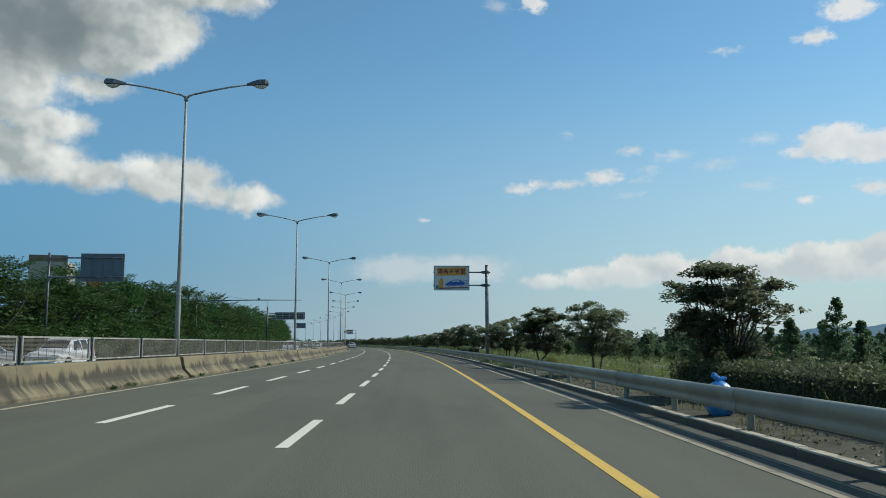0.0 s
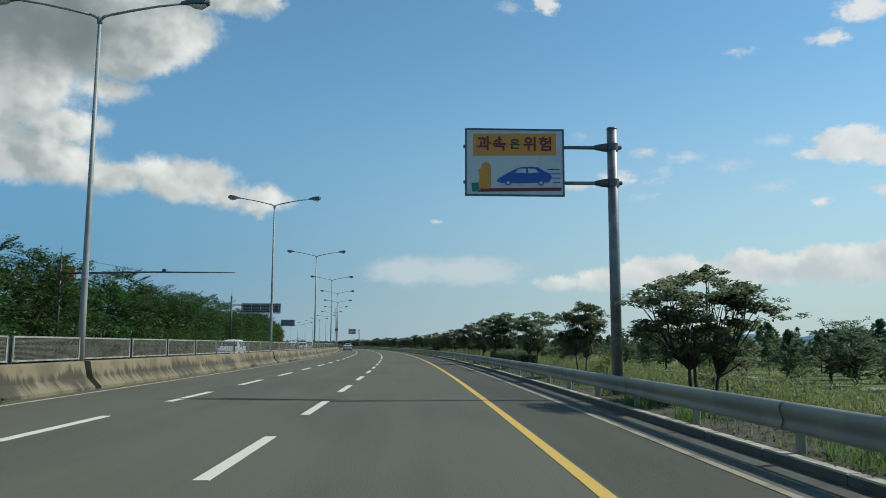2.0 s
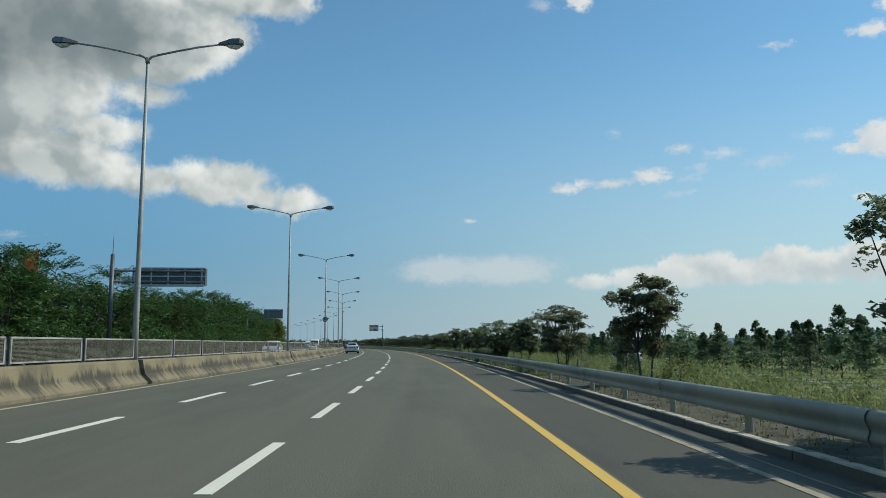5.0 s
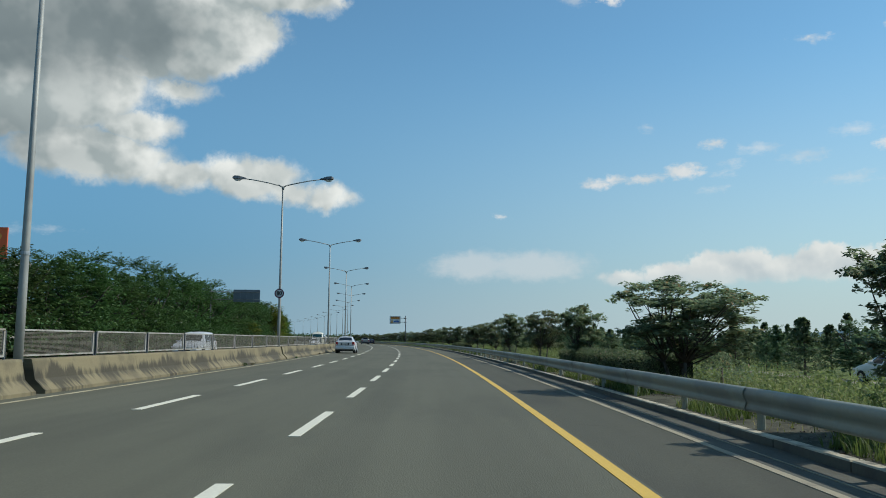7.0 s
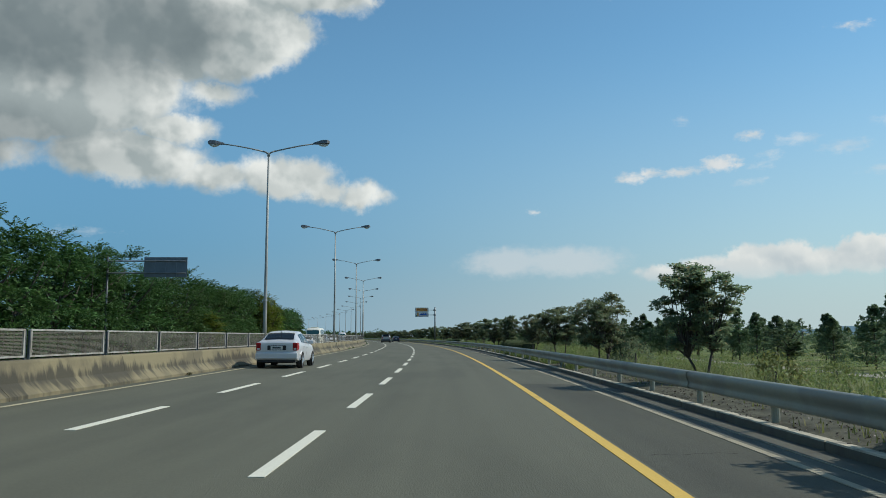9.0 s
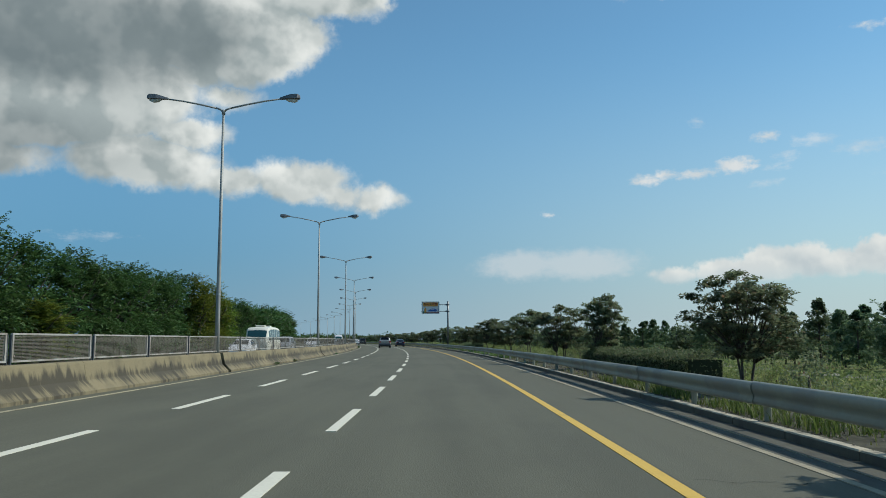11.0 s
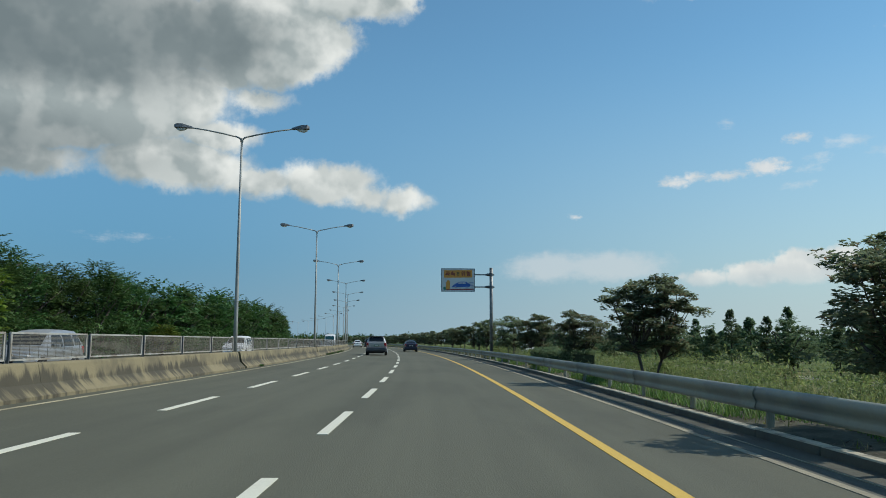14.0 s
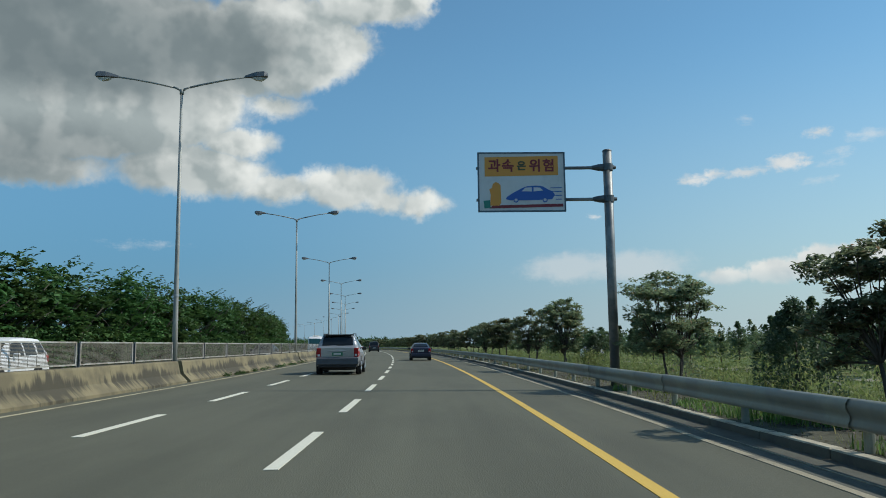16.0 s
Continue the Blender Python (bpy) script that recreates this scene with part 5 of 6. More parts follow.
def grass(name, label, s0, s1, u0, u1, count, low, high, material, patch=0.0):
    """A band of grass blades: each a bent strip of two faces."""
    s = rng.uniform(s0, s1, count)
    u = u0 + (u1 - u0) * rng.uniform(0, 1, count) ** 1.3
    if patch:
        keep = np.array([noise.noise((a * 0.35, b * 0.9, patch)) for a, b in zip(s, u)]) > -0.02
        s, u = s[keep], u[keep]
        count = len(s)
    gain = np.array([1 + 0.7 * noise.noise((a * 0.22, b * 0.4, 5.0 + patch)) for a, b in zip(s, u)])
    base = np.array([tuple(road_at(a, b)) for a, b in zip(s, u)])
    base[:, 2] += np.interp(u, [4.92, 5.6, 6.4, 8.0, 11.0, 15.0], [0.09, 0.12, 0.085, -0.06, -0.37, -0.58])
    h = rng.uniform(low, high, count) * gain
    q = rng.uniform(0, 2 * np.pi, count)
    w = 0.006 + 0.007 * rng.uniform(0, 1, count) + 0.006 * h
    side = np.stack([np.cos(q), np.sin(q), np.zeros(count)], 1) * w[:, None]
    bend = np.stack([-np.sin(q), np.cos(q), np.zeros(count)], 1) * (h * rng.uniform(0.2, 0.9, count))[:, None]
    up = np.array((0, 0, 1.0))
    a, b = base - side, base + side
    c = base + bend * 0.35 + up * (h * 0.6)[:, None] + side * 0.6
    d = base + bend * 0.35 + up * (h * 0.6)[:, None] - side * 0.6
    e = base + bend + up * h[:, None]
    v = np.stack([a, b, c, d, e], 1).reshape(-1, 3)
    me = bpy.data.meshes.new(name)
    me.vertices.add(5 * count)
    me.vertices.foreach_set("co", v.astype(np.float32).ravel())
    idx = (np.arange(count) * 5)[:, None] + np.array([0, 1, 2, 3, 3, 2, 4])[None]
    me.loops.add(7 * count)
    me.loops.foreach_set("vertex_index", idx.astype(np.int32).ravel())
    me.polygons.add(2 * count)
    me.polygons.foreach_set("loop_start", ((np.arange(count) * 7)[:, None] + np.array([0, 4])[None]).astype(np.int32).ravel())
    me.update(calc_edges=True)
    me.materials.append(material)
    return tagged(new(name, me), label, "grass", kind="stuff")


# light green scrub between the verge and the planted rows
rng = np.random.default_rng(52)
scrub = []
for k in range(6500):
    s, u = rng.uniform(0, 440), 8.0 + 22.0 * rng.uniform(0, 1) ** 1.7
    lush = 0.5 + noise.noise((s * 0.05, u * 0.15, 11.0)) + (0.25 if 276 < s < 335 else 0.0)
    if lush < 0.3:
        continue
    h = rng.uniform(0.4, 0.95) * min(1.6, 0.6 + lush)
    p = road_at(s, u)
    scrub.append(clump((p.x, p.y, -0.62 + h * 0.5 + max(0.0, 0.1 * (13 - u))), (0.42, 0.42, h * 0.55), 44 if u < 20 else 22))
tagged(new("scrub", leaf_mesh("scrub", np.concatenate(scrub), 0.9, 0.12, 0.05, M_LEAF_SCRUB)), "light green leafy scrub growing across the meadow edge", "scrub", kind="stuff")

rng = np.random.default_rng(51)
grass("grass", "tall green grass behind the guardrail", -4, 200, 6.3, 19.0, 56000, 0.2, 0.55, M_BLADE)
grass("grass", "tall green grass behind the guardrail", 200, 420, 6.3, 19.0, 56000, 0.2, 0.55, M_BLADE)
grass("dry_grass", "patches of pale dry grass on the verge", -4, 420, 5.9, 10.0, 14000, 0.08, 0.34, M_BLADE_DRY, patch=3.0)
grass("weeds", "low weeds on the bare verge", -4, 420, 4.95, 6.4, 16000, 0.04, 0.16, M_BLADE, patch=9.0)
for a, b, n_ in ((45, 75, 9000), (128, 182, 20000), (205, 238, 9000), (268, 330, 18000)):
    grass("weeds", "green weeds crowding the verge under the guardrail", a, b, 4.93, 6.5, n_, 0.08, 0.28, M_WEED, patch=15.0)
grass("grass", "tall green grass behind the guardrail", 420, 700, 6.2, 14.0, 12000, 0.3, 0.7, M_BLADE)


def weed_tuft(s, u, r):
    pts = clump((0, 0, r * 0.45), (r, r * 1.3, r * 0.5), 90)
    ob = part("weed_tuft", leaf_mesh("weed_tuft", pts, 0.8, 0.07, 0.03, M_LEAF_DENSE if r > 0.1 else M_BLADE_DRY), None, m=road_pose(s, u, 0.0))
    tagged(ob, "small green weed tuft growing at the barrier foot", "weed", "weeds at the barrier foot")


for i in range(46):
    weed_tuft(random.uniform(20, 60) if i < 14 else random.uniform(340, 372) if i < 30 else random.uniform(60, 330), -8.08 + random.uniform(-0.03, 0.05), random.uniform(0.07, 0.17))

for i in range(9):
    weed_tuft(341.0 + 3.1 * i + random.uniform(-0.5, 0.5), -8.0, random.uniform(0.2, 0.27))

# fallen leaves and grit on the bare strip behind the kerb
rng = np.random.default_rng(55)
n = 26000
ls, lu = rng.uniform(0, 420, n), rng.uniform(4.8, 6.6, n)
keep = np.array([noise.noise((a * 0.3, b * 1.1, 21.0)) for a, b in zip(ls, lu)]) > -0.12
base = np.array([tuple(road_at(a, b)) for a, b in zip(ls[keep], lu[keep])])
base[:, 2] += np.interp(lu[keep], [4.8, 5.6, 6.4, 8.0], [0.10, 0.135, 0.10, -0.03])
tagged(new("leaf_litter", leaf_mesh("leaf_litter", base, 0.4, 0.06, 0.035, M_LITTER)), "dead leaves and litter on the bare verge", "litter", kind="stuff")

def path_lamp(s, u, height):
    root = thing("path_lamp", "slender grey lamp post with one curved arm on the meadow", "street lamp", road_pose(s, u, -0.48), "meadow path lamps")
    part("pole", Shape().tube([(0, 0, 0), (0, 0, height - 0.1)], [0.045, 0.03], 8), M_HEAD, root, smooth_faces=True)
    part("arm", Shape().tube([(0, 0, height - 0.12), (-0.15, 0, height - 0.02), (-0.55, 0, height + 0.02)], [0.028, 0.024, 0.02], 8), M_HEAD, root, smooth_faces=True)
    part("lamp_head", Shape().box(-0.85, -0.5, -0.06, 0.06, height - 0.03, height + 0.05, 0.02), M_HEAD, root, "flat grey lamp head")


path_lamp(43.6, 24.0, 2.4)
path_lamp(303.6, 24.1, 2.95)

# distant woods and hills
rng = np.random.default_rng(61)
wood_pts = []
for k in range(2600):
    s = rng.uniform(640, 1000)
    u = rng.uniform(-70, 60)
    if -22 < u < 6:
        u = 8 + rng.uniform(0, 20)
    p = road_at(s, u)
    hgt = rng.uniform(3.0, 7.5) * (0.8 + 0.4 * noise.noise((s * 0.02, u * 0.02, 2)))
    wood_pts.append(clump((p.x, p.y, hgt * 0.55), (1.7, 1.7, hgt * 0.5), 12))
tagged(new("far_woods", leaf_mesh("far_woods", np.concatenate(wood_pts), 0.8, 1.3, 0.8, M_LEAF_DENSE)), "dark wood line closing the end of the road", "woods", kind="stuff")
belt = []
for k in range(3600):
    p = road_at(rng.uniform(-20, 900), rng.uniform(95, 260))
    hgt = rng.uniform(1.2, 2.9)
    belt.append(clump((p.x, p.y, hgt * 0.45 - 0.5), (1.6, 1.6, hgt * 0.5), 9))
tagged(new("far_woods", leaf_mesh("far_woods", np.concatenate(belt), 0.8, 1.1, 0.7, M_LEAF_YOUNG)), "low belt of scrub and young trees across the meadow", "woods", kind="stuff")


def hill_range(name, dist, a0, a1, peak, seed):
    sh = Shape()
    n = 120
    for i in range(n + 1):
        a = radians(a0 + (a1 - a0) * i / n)
        t = i / n
        h = peak * (0.35 + 0.9 * abs(noise.noise((t * 4.2, seed, 0)))  + 0.25 * noise.noise((t * 13, seed, 1)) + 0.08 * noise.noise((t * 40, seed, 2))) * math.sin(math.pi * min(1, max(0, t))) ** 0.5
        for d, f in ((-900, -0.02), (-450, 0.45), (0, 1.0), (500, 0.0)):
            r = dist + d
            sh.v.append((r * math.sin(a), r * math.cos(a), -2 + max(0, h) * f))
    for i in range(n):
        for j in range(3):
            b = i * 4 + j
            sh.f.append((b, b + 4, b + 5, b + 1))
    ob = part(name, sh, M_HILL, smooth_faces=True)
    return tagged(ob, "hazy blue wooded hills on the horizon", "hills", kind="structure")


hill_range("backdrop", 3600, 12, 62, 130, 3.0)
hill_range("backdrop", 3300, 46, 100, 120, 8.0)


# ---- buildings behind the trees ----
def building(x, y, w, d, h, label):
    root = thing("building", label, "building", pose(x, y, -0.6, 0, 0, 12))
    part("wall", Shape().box(-w / 2, w / 2, -d / 2, d / 2, 0, h), M_BUILDING, root)
    part("parapet", Shape().box(-w / 2 - 0.1, w / 2 + 0.1, -d / 2 - 0.1, d / 2 + 0.1, h, h + 0.6), M_BUILDING, root)
    for r in range(max(1, int(h / 3.2))):
        for c in range(4):
            x0 = -w / 2 + w * (c + 0.25) / 4
            win = part("window", Shape().box(x0, x0 + w / 8, -d / 2 - 0.05, -d / 2 + 0.02, 1.0 + 3.2 * r, 2.5 + 3.2 * r), M_GLASS, root)
            part("sill", Shape().box(x0 - 0.1, x0 + w / 8 + 0.1, -d / 2 - 0.15, -d / 2 + 0.02, 0.88 + 3.2 * r, 0.99 + 3.2 * r), M_BUILDING, win)
    return root


tower = building(-143, 340, 16, 12, 22, "plain pale building with an orange roof board behind the trees")
board_ = part("roof_board", Shape().box(-4.2, 1.2, -6.3, -5.7, 22.6, 31.0), M_SIGN_BACK, tower, "dark grey side of the roof board")
part("board_face", Shape().box(1.25, 6.0, -6.35, -5.7, 22.6, 31.0), M_ORANGE, board_, "orange roof board")
part("board_mark", round_plate(3.6, 28.6, 1.0, -6.37), M_SIGN_YELLOW, board_, "yellow mark")
part("board_mark", round_plate(-1.0, 27.0, 1.3, -6.32), M_SIGN_WHITE, board_, "pale round mark")
low_b = building(-63.5, 136, 6, 6, 15.0, "brown flat-roofed building above the trees")
part("roof_fence", Shape().box(-3.0, 3.0, -3.0, -2.9, 15.6, 16.7), M_BROWN, low_b, "brown roof screen")

# ---- vehicles ----
def skin(stations):
    """The body's shape: sections along it, softened, and where its side and top lie."""
    st = np.array(stations)
    length = st[-1, 0]
    ys = np.unique(np.round(np.concatenate([np.linspace(0, length, 34), np.arange(0, 0.5, 0.035), [length - 0.03]]), 3))
    cols = np.stack([np.interp(ys, st[:, 0], st[:, k]) for k in range(1, 6)], 1)
    for _ in range(2):
        cols[1:-1] = 0.25 * cols[:-2] + 0.5 * cols[1:-1] + 0.25 * cols[2:]

    def half(y):
        zl, zb, zt, wb, wt_ = [np.interp(y, ys, cols[:, k]) for k in range(5)]
        h, g_ = zb - zl, zt - zb
        return [(wb * 0.80, zl), (wb * 0.95, zl + 0.05), (wb * 0.99, zl + 0.25 * h), (wb + 0.014, zl + 0.62 * h), (wb, zb - 0.09), (wb * 0.97, zb),
                (wb * 0.97 + (wt_ - wb * 0.97) * 0.45 + 0.012, zb + 0.45 * g_), (wt_, zb + 0.86 * g_), (wt_ * 0.93, zb + 0.955 * g_), (wt_ * 0.6, zt), (0.0, zt + 0.015)]

    def side_x(y, z):
        p = half(y)
        return float(np.interp(z, [q[1] for q in p], [q[0] for q in p]))

    def top_z(y, x):
        p = half(y)[5:][::-1]
        return float(np.interp(abs(x), [q[0] for q in p], [q[1] for q in p]))

    def levels(y):
        return [float(np.interp(y, ys, cols[:, k])) for k in range(5)]
    return ys, half, side_x, top_z, levels


def side_panel(sk, d, low, high, offset, rows=4, cols_=6):
    """A thin panel that follows the body's side between two edges ((y, z) to (y, z)), on side d."""
    sh = Shape()
    for i in range(cols_ + 1):
        t = i / cols_
        for j in range(rows + 1):
            v = j / rows
            y = (low[0][0] + (low[1][0] - low[0][0]) * t) * (1 - v) + (high[0][0] + (high[1][0] - high[0][0]) * t) * v
            z = (low[0][1] + (low[1][1] - low[0][1]) * t) * (1 - v) + (high[0][1] + (high[1][1] - high[0][1]) * t) * v
            sh.v.append((d * (sk[2](y, z) + offset), y, z))
    n = rows + 1
    sh.f = [(i * n + j, (i + 1) * n + j, (i + 1) * n + j + 1, i * n + j + 1) for i in range(cols_) for j in range(rows)]
    return sh


def top_panel(sk, y0, y1, share, lift, back):
    """A pane that follows the body's slope between y0 and y1, a share of the roof wide."""
    sh = Shape()
    for i in range(9):
        y = y0 + (y1 - y0) * i / 8
        w = sk[4](y)[4] * share
        for j in range(9):
            x = -w + 2 * w * j / 8
            sh.v.append((x, y + back, sk[3](y, x) + lift))
    sh.f = [(i * 9 + j, i * 9 + j + 1, (i + 1) * 9 + j + 1, (i + 1) * 9 + j) for i in range(8) for j in range(8)]
    return sh


def vehicle(name, label, stations, paint, m, windows, rear_glass, front_glass, wheel_y, wheel_r, rear, cladding=None, plate_mat=None, group="vehicles on the road", tail=1.0, category="car", glass=None):
    """A softened body, rear at y = 0. windows: (y at the foot from, to, y at the head from, to); rear_glass, front_glass: (y from, to)."""
    glass = glass or M_GLASS
    root = thing(name, label, category, m, group)
    sk = skin(stations)
    ys, half = sk[0], sk[1]
    sh = Shape()
    for y in ys:
        p = half(y)
        sh.v += [(x, y, z) for x, z in p] + [(-x, y, z) for x, z in reversed(p[:-1])]
    n = 21
    sh.f = [(i * n + k, i * n + k + 1, (i + 1) * n + k + 1, (i + 1) * n + k) for i in range(len(ys) - 1) for k in range(n - 1)]
    sh.f += [(i * n + n - 1, i * n, (i + 1) * n, (i + 1) * n + n - 1) for i in range(len(ys) - 1)]
    sh.f += [tuple(range(n)), tuple(reversed(range((len(ys) - 1) * n, len(ys) * n)))]
    body = part("body", sh, paint, root, smooth_faces=True)
    weld = bmesh.new()
    weld.from_mesh(body.data)
    bmesh.ops.recalc_face_normals(weld, faces=weld.faces)
    weld.to_mesh(body.data)
    weld.free()
    body.data.set_sharp_from_angle(angle=radians(38))
    part("windscreen", top_panel(sk, *front_glass, 0.90, 0.012, 0.004), glass, root, "dark windscreen", True)
    part("rear_window", top_panel(sk, *rear_glass, 0.88, 0.012, -0.006), glass, root, "dark tinted rear window", True)
    length = stations[-1][0]
    wmax = max(s_[4] for s_ in stations)
    for d in (-1, 1):
        for a, b, c, e in windows:
            lv = [sk[4](v) for v in (a, b, c, e)]
            low = ((a, lv[0][1] + 0.035), (b, lv[1][1] + 0.035))
            high = ((c, lv[2][1] + 0.80 * (lv[2][2] - lv[2][1])), (e, lv[3][1] + 0.80 * (lv[3][2] - lv[3][1])))
            part("side_window", side_panel(sk, d, low, high, 0.006), glass, root, smooth_faces=True)
        if cladding:
            part("side_cladding", side_panel(sk, d, ((0.1, 0.40), (length - 0.15, 0.40)), ((0.1, 0.60), (length - 0.15, 0.58)), 0.012, 2, 16), cladding, root, "grey plastic lower door cladding")
        for w_ in windows[1:]:
            y = w_[0] - 0.04
            zl, zb = sk[4](y)[:2]
            part("door_seam", side_panel(sk, d, ((y - 0.006, zl + 0.12), (y + 0.006, zl + 0.12)), ((y - 0.006, zb), (y + 0.006, zb)), 0.003, 5, 1), M_BLACK_PLASTIC, root)
            x = sk[2](y + 0.1, zb - 0.13)
            part("door_handle", Shape().box(d * (x + 0.012) - 0.016, d * (x + 0.012) + 0.016, y + 0.05, y + 0.24, zb - 0.145, zb - 0.105, 0.008), paint, root)
        for y in wheel_y:
            x = d * (wmax - 0.095)
            well = sk[2](y, wheel_r) + 0.006
            part("wheel_well", Shape().disc(d * (well - 0.05), y, wheel_r + 0.01, wheel_r + 0.055, 0.1 + 0.004, "x", 28), M_BLACK_PLASTIC, root, "dark wheel well")
            tyre = part("wheel", Shape().disc(x + d * 0.02, y, wheel_r, wheel_r, 0.22, "x", 28, wheel_r * 0.62), M_TYRE, root, "black tyre")
            rim = Shape().disc(x + d * 0.07, y, wheel_r, wheel_r * 0.64, 0.1, "x", 24, wheel_r * 0.54)
            for k in range(5):
                q = 2 * math.pi * k / 5 + 0.3
                rim.tube([(x + d * 0.115, y, wheel_r), (x + d * 0.105, y + wheel_r * 0.57 * math.cos(q), wheel_r + wheel_r * 0.57 * math.sin(q))], [0.05, 0.035], 6)
            rim.disc(x + d * 0.02, y, wheel_r, wheel_r * 0.55, 0.02, "x", 20)
            part("rim", rim, M_RIM, tyre, "alloy rim")
            arch = Shape()
            pts = [(d * (sk[2](y, wheel_r + 0.2) + 0.005), y + (wheel_r + 0.075) * math.cos(math.pi * k / 12), wheel_r + (wheel_r + 0.075) * math.sin(math.pi * k / 12)) for k in range(13)]
            arch.tube(pts, [0.035 if cladding else 0.016] * 13, 6)
            part("wheel_arch", arch, cladding or paint, root, smooth_faces=True)
        zb, wb = rear["z"], stations[1][4]
        h = 0.15 * tail
        lamp_ = Shape().box(d * wb - 0.19 if d > 0 else -wb + 0.01, wb - 0.01 if d > 0 else -wb + 0.19, -0.018, 0.10, zb - h, zb + h, 0.02)
        wrap = side_panel(sk, d, ((0.03, zb - h), (0.20, zb - h * 0.5)), ((0.05, zb + h), (0.28, zb + h)), 0.008, 2, 4)
        lamp_.add(wrap.v, wrap.f)
        part("tail_light", lamp_, M_RED_LAMP, root, "red tail light")
        part("reverse_light", Shape().box(d * (wb - 0.10) - 0.05, d * (wb - 0.10) + 0.05, -0.024, 0.0, zb - h * 0.8, zb - h * 0.35), M_CLEAR_LAMP, root, "clear reversing lamp")
        zf = sk[4](length - 0.25)[1]
        part("headlight", Shape().box(d * wb * 0.74 - 0.17, d * wb * 0.74 + 0.17, length - 0.30, length - 0.05, zf - 0.14, zf - 0.0, 0.04), M_CLEAR_LAMP, root, "clear headlight")
        ym, zw = front_glass[0] - 0.05, sk[4](front_glass[0])[1]
        xm = sk[2](ym, zw) + 0.10
        part("mirror", Shape().box(d * xm - 0.10, d * xm + 0.10, ym, ym + 0.11, zw + 0.01, zw + 0.16, 0.035), M_BLACK_PLASTIC if cladding or category == "bus" else paint, root, "door mirror")
    part("bumper", Shape().box(-wb + 0.01, wb - 0.01, -0.09, 0.14, rear["bump"] - 0.16, rear["bump"] + rear["rise"], 0.05), cladding or paint, root, "rear bumper")
    part("valance", Shape().box(-wb + 0.08, wb - 0.08, -0.06, 0.2, rear["bump"] - 0.27, rear["bump"] - 0.15, 0.03), M_BLACK_PLASTIC, root, "black lower valance")
    part("front_bumper", Shape().box(-wb * 0.84, wb * 0.84, length - 0.12, length + 0.05, 0.30, 0.50, 0.05), cladding or paint, root)
    part("grille", Shape().box(-wb * 0.42, wb * 0.42, length - 0.06, length + 0.02, 0.53, 0.64, 0.02), M_BLACK_PLASTIC, root, "dark front grille")
    pl = part("number_plate", Shape().box(-0.23, 0.23, -0.05, -0.012, rear["plate"] - 0.07, rear["plate"] + 0.07), plate_mat or M_PLATE, root, "rear number plate")
    part("plate_bar", Shape().box(-0.16, 0.16, -0.056, -0.05, rear["plate"] - 0.03, rear["plate"] + 0.03), M_PLATE_INK if plate_mat is None else M_PLATE, pl)
    part("underside", Shape().box(-wb * 0.75, wb * 0.75, 0.3, length - 0.3, 0.2, stations[2][1] + 0.02), M_BLACK_PLASTIC, root)
    return root


# y, sill, belt, roof, half width at the belt, half width at the roof
SEDAN = [(0.0, 0.42, 0.93, 0.97, 0.74, 0.66), (0.06, 0.30, 1.00, 1.05, 0.81, 0.68), (0.42, 0.24, 1.00, 1.08, 0.84, 0.66), (0.95, 0.21, 0.96, 1.38, 0.85, 0.59),
         (1.6, 0.21, 0.93, 1.47, 0.85, 0.58), (2.35, 0.21, 0.91, 1.44, 0.85, 0.57), (3.15, 0.21, 0.90, 0.96, 0.85, 0.66), (3.9, 0.24, 0.76, 0.80, 0.82, 0.60), (4.24, 0.34, 0.58, 0.61, 0.66, 0.48)]
SUV = [(0.0, 0.48, 1.12, 1.16, 0.84, 0.77), (0.05, 0.38, 1.16, 1.21, 0.90, 0.77), (0.12, 0.36, 1.17, 1.25, 0.92, 0.76), (0.36, 0.32, 1.13, 1.69, 0.93, 0.71),
       (0.95, 0.30, 1.08, 1.74, 0.935, 0.70), (1.85, 0.30, 1.05, 1.73, 0.935, 0.69), (2.5, 0.30, 1.04, 1.66, 0.93, 0.66), (3.25, 0.30, 1.02, 1.08, 0.92, 0.74), (4.15, 0.34, 0.92, 0.97, 0.88, 0.68), (4.56, 0.45, 0.70, 0.74, 0.74, 0.5)]
VAN = [(0.0, 0.45, 1.0, 1.04, 0.86, 0.80), (0.04, 0.36, 1.05, 1.10, 0.92, 0.80), (0.08, 0.34, 1.06, 1.14, 0.93, 0.80), (0.32, 0.30, 1.05, 1.86, 0.94, 0.76), (1.4, 0.28, 1.04, 1.93, 0.95, 0.77), (2.5, 0.28, 1.03, 1.92, 0.95, 0.76),
       (3.3, 0.28, 1.02, 1.80, 0.95, 0.73), (4.1, 0.30, 1.0, 1.05, 0.93, 0.75), (4.8, 0.34, 0.86, 0.88, 0.88, 0.66), (5.0, 0.45, 0.7, 0.72, 0.78, 0.5)]
BUS = [(0.0, 0.5, 1.3, 1.34, 0.98, 0.92), (0.03, 0.42, 1.34, 1.42, 1.02, 0.93), (0.06, 0.40, 1.35, 1.50, 1.03, 0.94), (0.20, 0.38, 1.35, 2.44, 1.04, 0.94), (1.6, 0.36, 1.35, 2.54, 1.04, 0.94), (3.0, 0.36, 1.35, 2.55, 1.04, 0.94), (4.4, 0.36, 1.35, 2.54, 1.04, 0.94),
       (6.35, 0.36, 1.33, 2.46, 1.03, 0.92), (6.86, 0.36, 1.25, 1.40, 1.0, 0.90), (7.0, 0.40, 0.95, 1.0, 0.95, 0.8)]
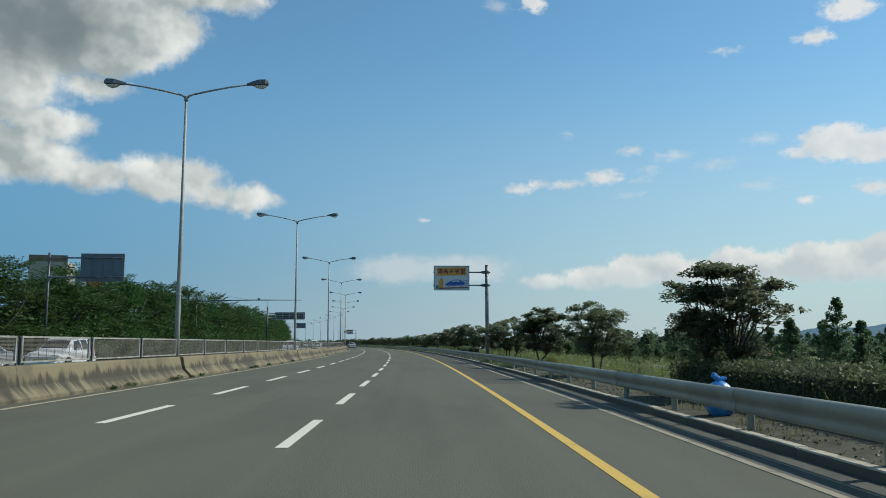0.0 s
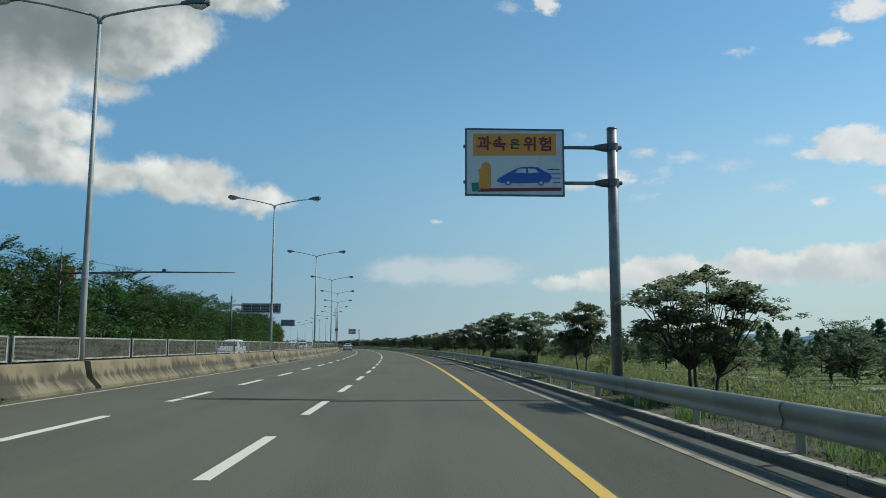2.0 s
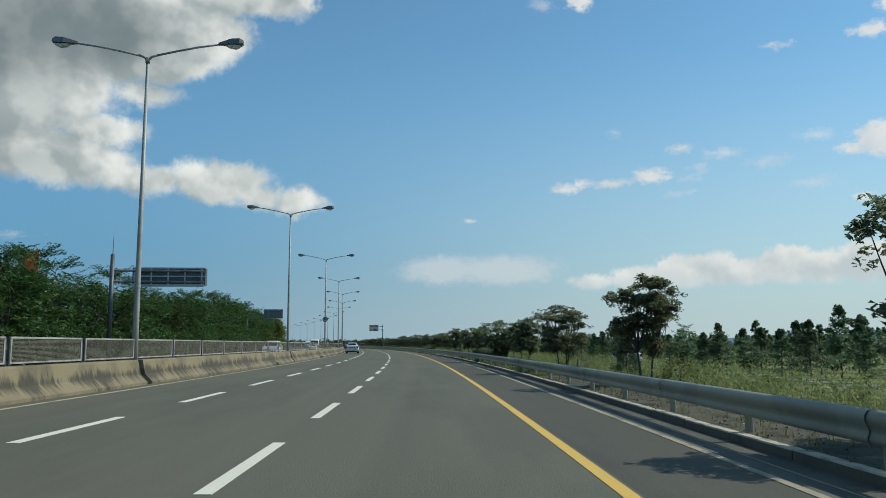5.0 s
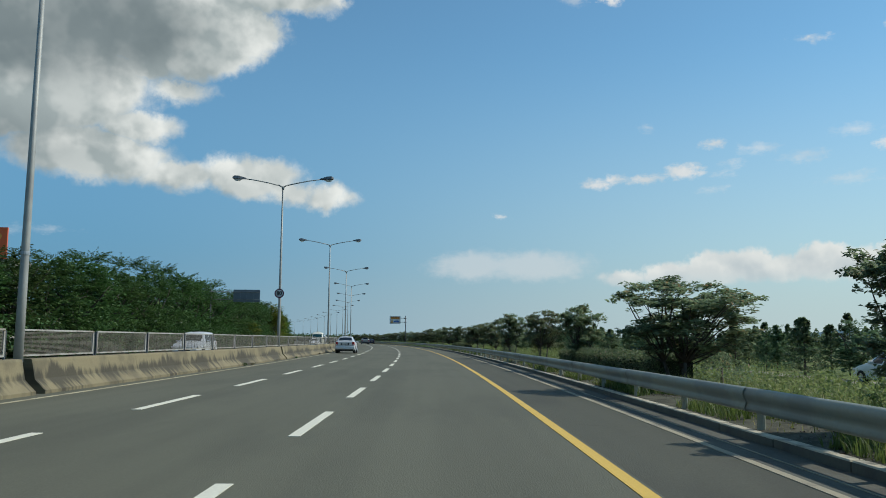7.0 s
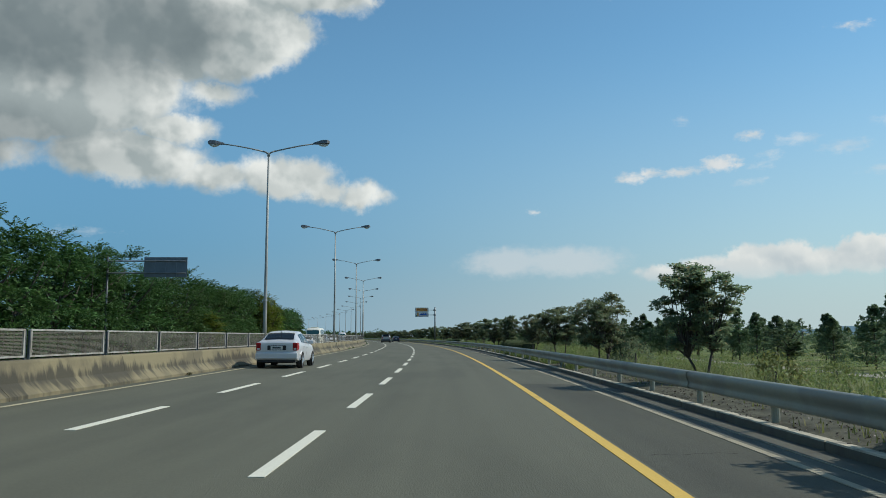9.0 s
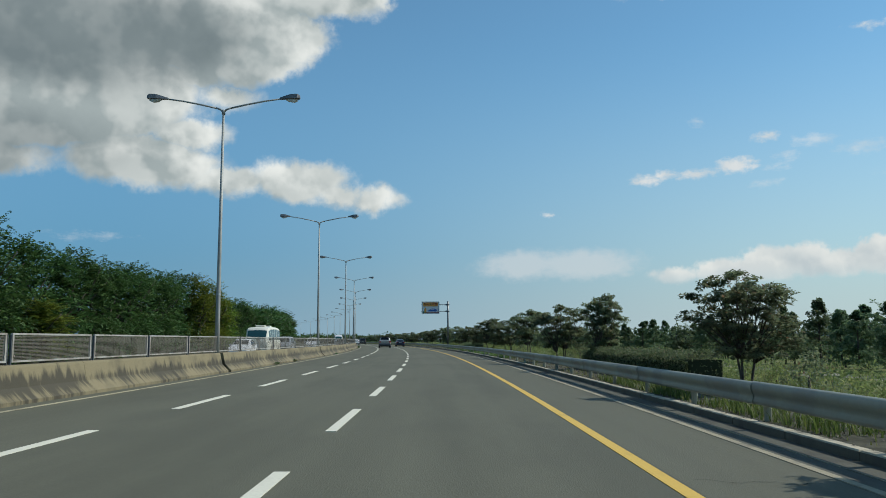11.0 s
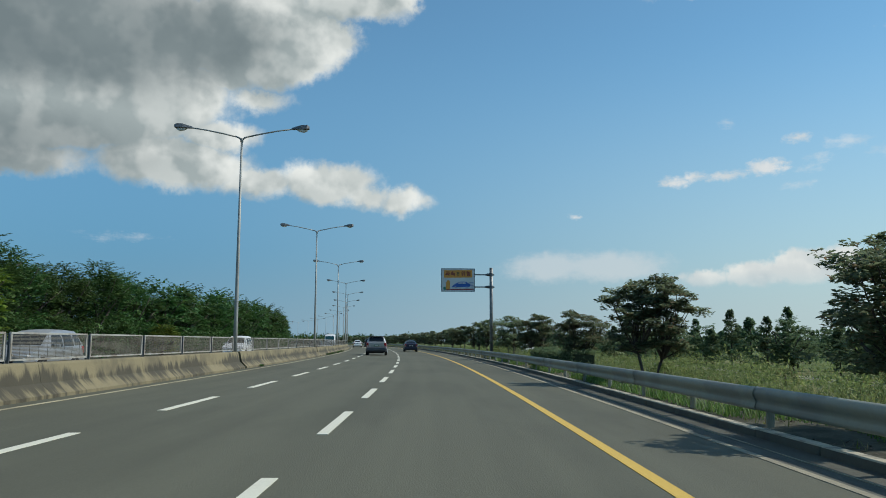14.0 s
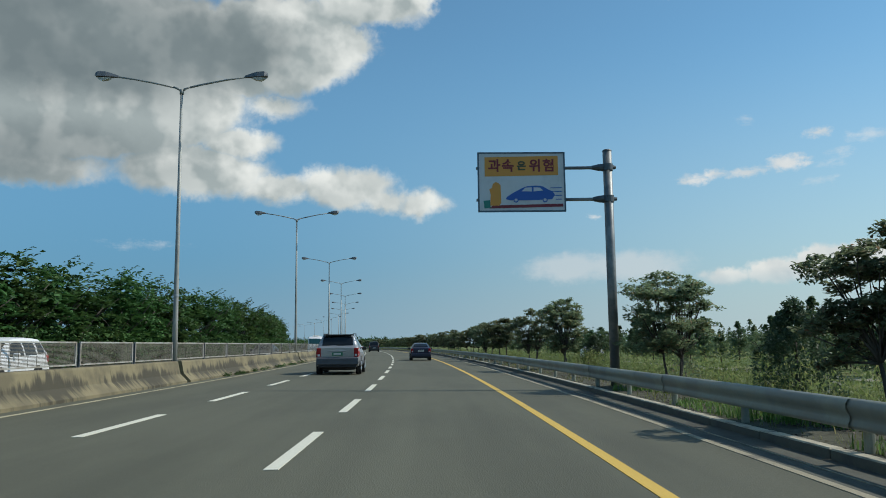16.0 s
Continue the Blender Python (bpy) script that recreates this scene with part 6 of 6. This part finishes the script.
R_SEDAN, R_SUV, R_VAN, R_BUS = dict(z=0.84, bump=0.50, plate=0.80, rise=0.13), dict(z=0.96, bump=0.58, plate=0.90, rise=0.18), dict(z=1.0, bump=0.5, plate=0.75, rise=0.10), dict(z=0.9, bump=0.55, plate=0.85, rise=0.10)
# shape: stations, side windows, rear window, windscreen, axles, wheel radius, rear
FLEET = {
    "sedan": (SEDAN, [(0.80, 1.10, 1.02, 1.16), (1.16, 1.80, 1.20, 1.78), (1.88, 2.82, 1.86, 2.36)], (0.47, 0.98), (2.50, 3.08), (0.82, 3.38), 0.31, R_SEDAN),
    "suv": (SUV, [(0.30, 0.82, 0.46, 0.86), (0.96, 1.76, 1.00, 1.76), (1.86, 2.86, 1.86, 2.48)], (0.12, 0.34), (2.60, 3.18), (0.90, 3.58), 0.365, R_SUV),
    "van": (VAN, [(0.32, 1.25, 0.42, 1.27), (1.36, 2.3, 1.36, 2.3), (2.42, 3.75, 2.42, 3.35)], (0.09, 0.31), (3.36, 4.05), (0.9, 3.9), 0.34, R_VAN),
    "bus": (BUS, [(0.25 + 1.02 * k, 1.19 + 1.02 * k, 0.25 + 1.02 * k, 1.19 + 1.02 * k) for k in range(6)], (0.07, 0.19), (6.42, 6.84), (1.5, 5.3), 0.40, R_BUS)}
M_BUS_GLASS = plain("teal_bus_glass", (0.015, 0.06, 0.065), rough=0.07, spec=0.7)

suv = vehicle("suv", "silver estate suv with grey lower bumper and green number plate", SUV, M_SILVER, road_pose(343.0, -3.75, 0.0), *FLEET["suv"][1:], M_GREY_PLASTIC, M_PLATE_GREEN, tail=1.3)
for d in (-1, 1):
    part("roof_rail", Shape().tube([(d * 0.64, 0.5, 1.68), (d * 0.64, 0.6, 1.77), (d * 0.64, 2.2, 1.79), (d * 0.62, 2.4, 1.66)], [0.02] * 4, 6), M_BLACK_PLASTIC, suv, "black roof rail")
part("spoiler", Shape().box(-0.64, 0.64, 0.22, 0.5, 1.69, 1.745, 0.02), M_BLACK_PLASTIC, suv, "black roof spoiler")
part("wiper", Shape().box(-0.02, 0.36, 0.09, 0.12, 1.27, 1.30), M_BLACK_PLASTIC, suv)
part("plate_garnish", Shape().box(-0.36, 0.36, -0.03, 0.02, 1.0, 1.045, 0.01), M_SILVER, suv, "silver strip above the plate")
part("tow_hook", Shape().box(-0.1, 0.1, -0.04, 0.1, 0.3, 0.36, 0.01), M_BLACK_PLASTIC, suv)
vehicle("sedan", "dark blue sedan seen from behind in the nearside lane", SEDAN, M_BLUE_PAINT, road_pose(374.5, 0.55, 0.0), *FLEET["sedan"][1:])
compact = vehicle("sedan", "silver compact sedan in the lane beside the barrier", SEDAN, M_LIGHT_SILVER, road_pose(205.0, -6.5, 0.0), *FLEET["sedan"][1:])
part("plate_surround", Shape().box(-0.36, 0.36, -0.028, 0.0, 0.71, 0.89, 0.01), M_BLACK_PLASTIC, compact, "dark recess round the plate")
part("aerial", Shape().tube([(0, 0.85, 1.36), (0, 0.78, 1.50)], [0.012, 0.006], 6), M_BLACK_PLASTIC, compact, "short roof aerial")
vehicle("pickup", "small black van far ahead in the middle lane", VAN, M_BLACK_PAINT, road_pose(458, -3.3, 0.0), *FLEET["van"][1:])
vehicle("sedan", "white sedan far ahead beside the barrier", SEDAN, M_WHITE_PAINT, road_pose(436, -6.5, 0.0), *FLEET["sedan"][1:])
oncoming = "vehicles on the opposite carriageway"
for kind, s, u, paint, label in (
        ("suv", 44.8, -18.5, M_WHITE_PAINT, "white suv on the opposite carriageway behind the median fence"),
        ("sedan", 29.6, -15.4, M_SILVER, "silver sedan on the opposite carriageway behind the median fence"),
        ("suv", 111.8, -15.0, M_LIGHT_SILVER, "pale silver suv on the opposite carriageway behind the median fence"),
        ("suv", 190.2, -15.0, M_LIGHT_SILVER, "pale silver suv on the opposite carriageway behind the median fence"),
        ("sedan", 279.5, -15.0, M_WHITE_PAINT, "white sedan on the opposite carriageway behind the median fence"),
        ("bus", 288.8, -14.8, M_CREAM_PAINT, "cream minibus with a row of side windows on the opposite carriageway"),
        ("suv", 302.5, -15.0, M_SILVER, "grey suv with dark windows on the opposite carriageway"),
        ("suv", 338.8, -15.0, M_WHITE_PAINT, "white suv on the opposite carriageway behind the median fence"),
        ("bus", 424.0, -11.8, M_WHITE_PAINT, "white minibus far off on the opposite carriageway"),
        ("sedan", 372.0, -11.5, M_BLACK_PAINT, "black sedan on the opposite carriageway behind the median fence")):
    ob = vehicle("minibus" if kind == "bus" else kind, label, FLEET[kind][0], paint, road_pose(s, u, 0.0, 180), *FLEET[kind][1:], group=oncoming,
                 category="bus" if kind == "bus" else "car", glass=M_BUS_GLASS if kind == "bus" else None)
    if kind == "bus":
        for y in (1.4, 4.4):
            part("roof_vent", Shape().box(-0.4, 0.4, y, y + 0.8, 2.53, 2.66, 0.06), M_CREAM_PAINT, ob)
        for d in (-1, 1):
            part("drip_rail", side_panel(skin(BUS), d, ((0.2, 2.36), (6.3, 2.34)), ((0.2, 2.39), (6.3, 2.37)), 0.012, 1, 12), M_CREAM_PAINT, ob)
for s, u, turn in ((166.6, 20.1, 2), (396.7, 20.1, 182)):
    vehicle("sedan", "white sedan parked on the meadow path", SEDAN, M_WHITE_PAINT, road_pose(s, u, -0.446, turn), *FLEET["sedan"][1:], group="parked cars on the meadow")
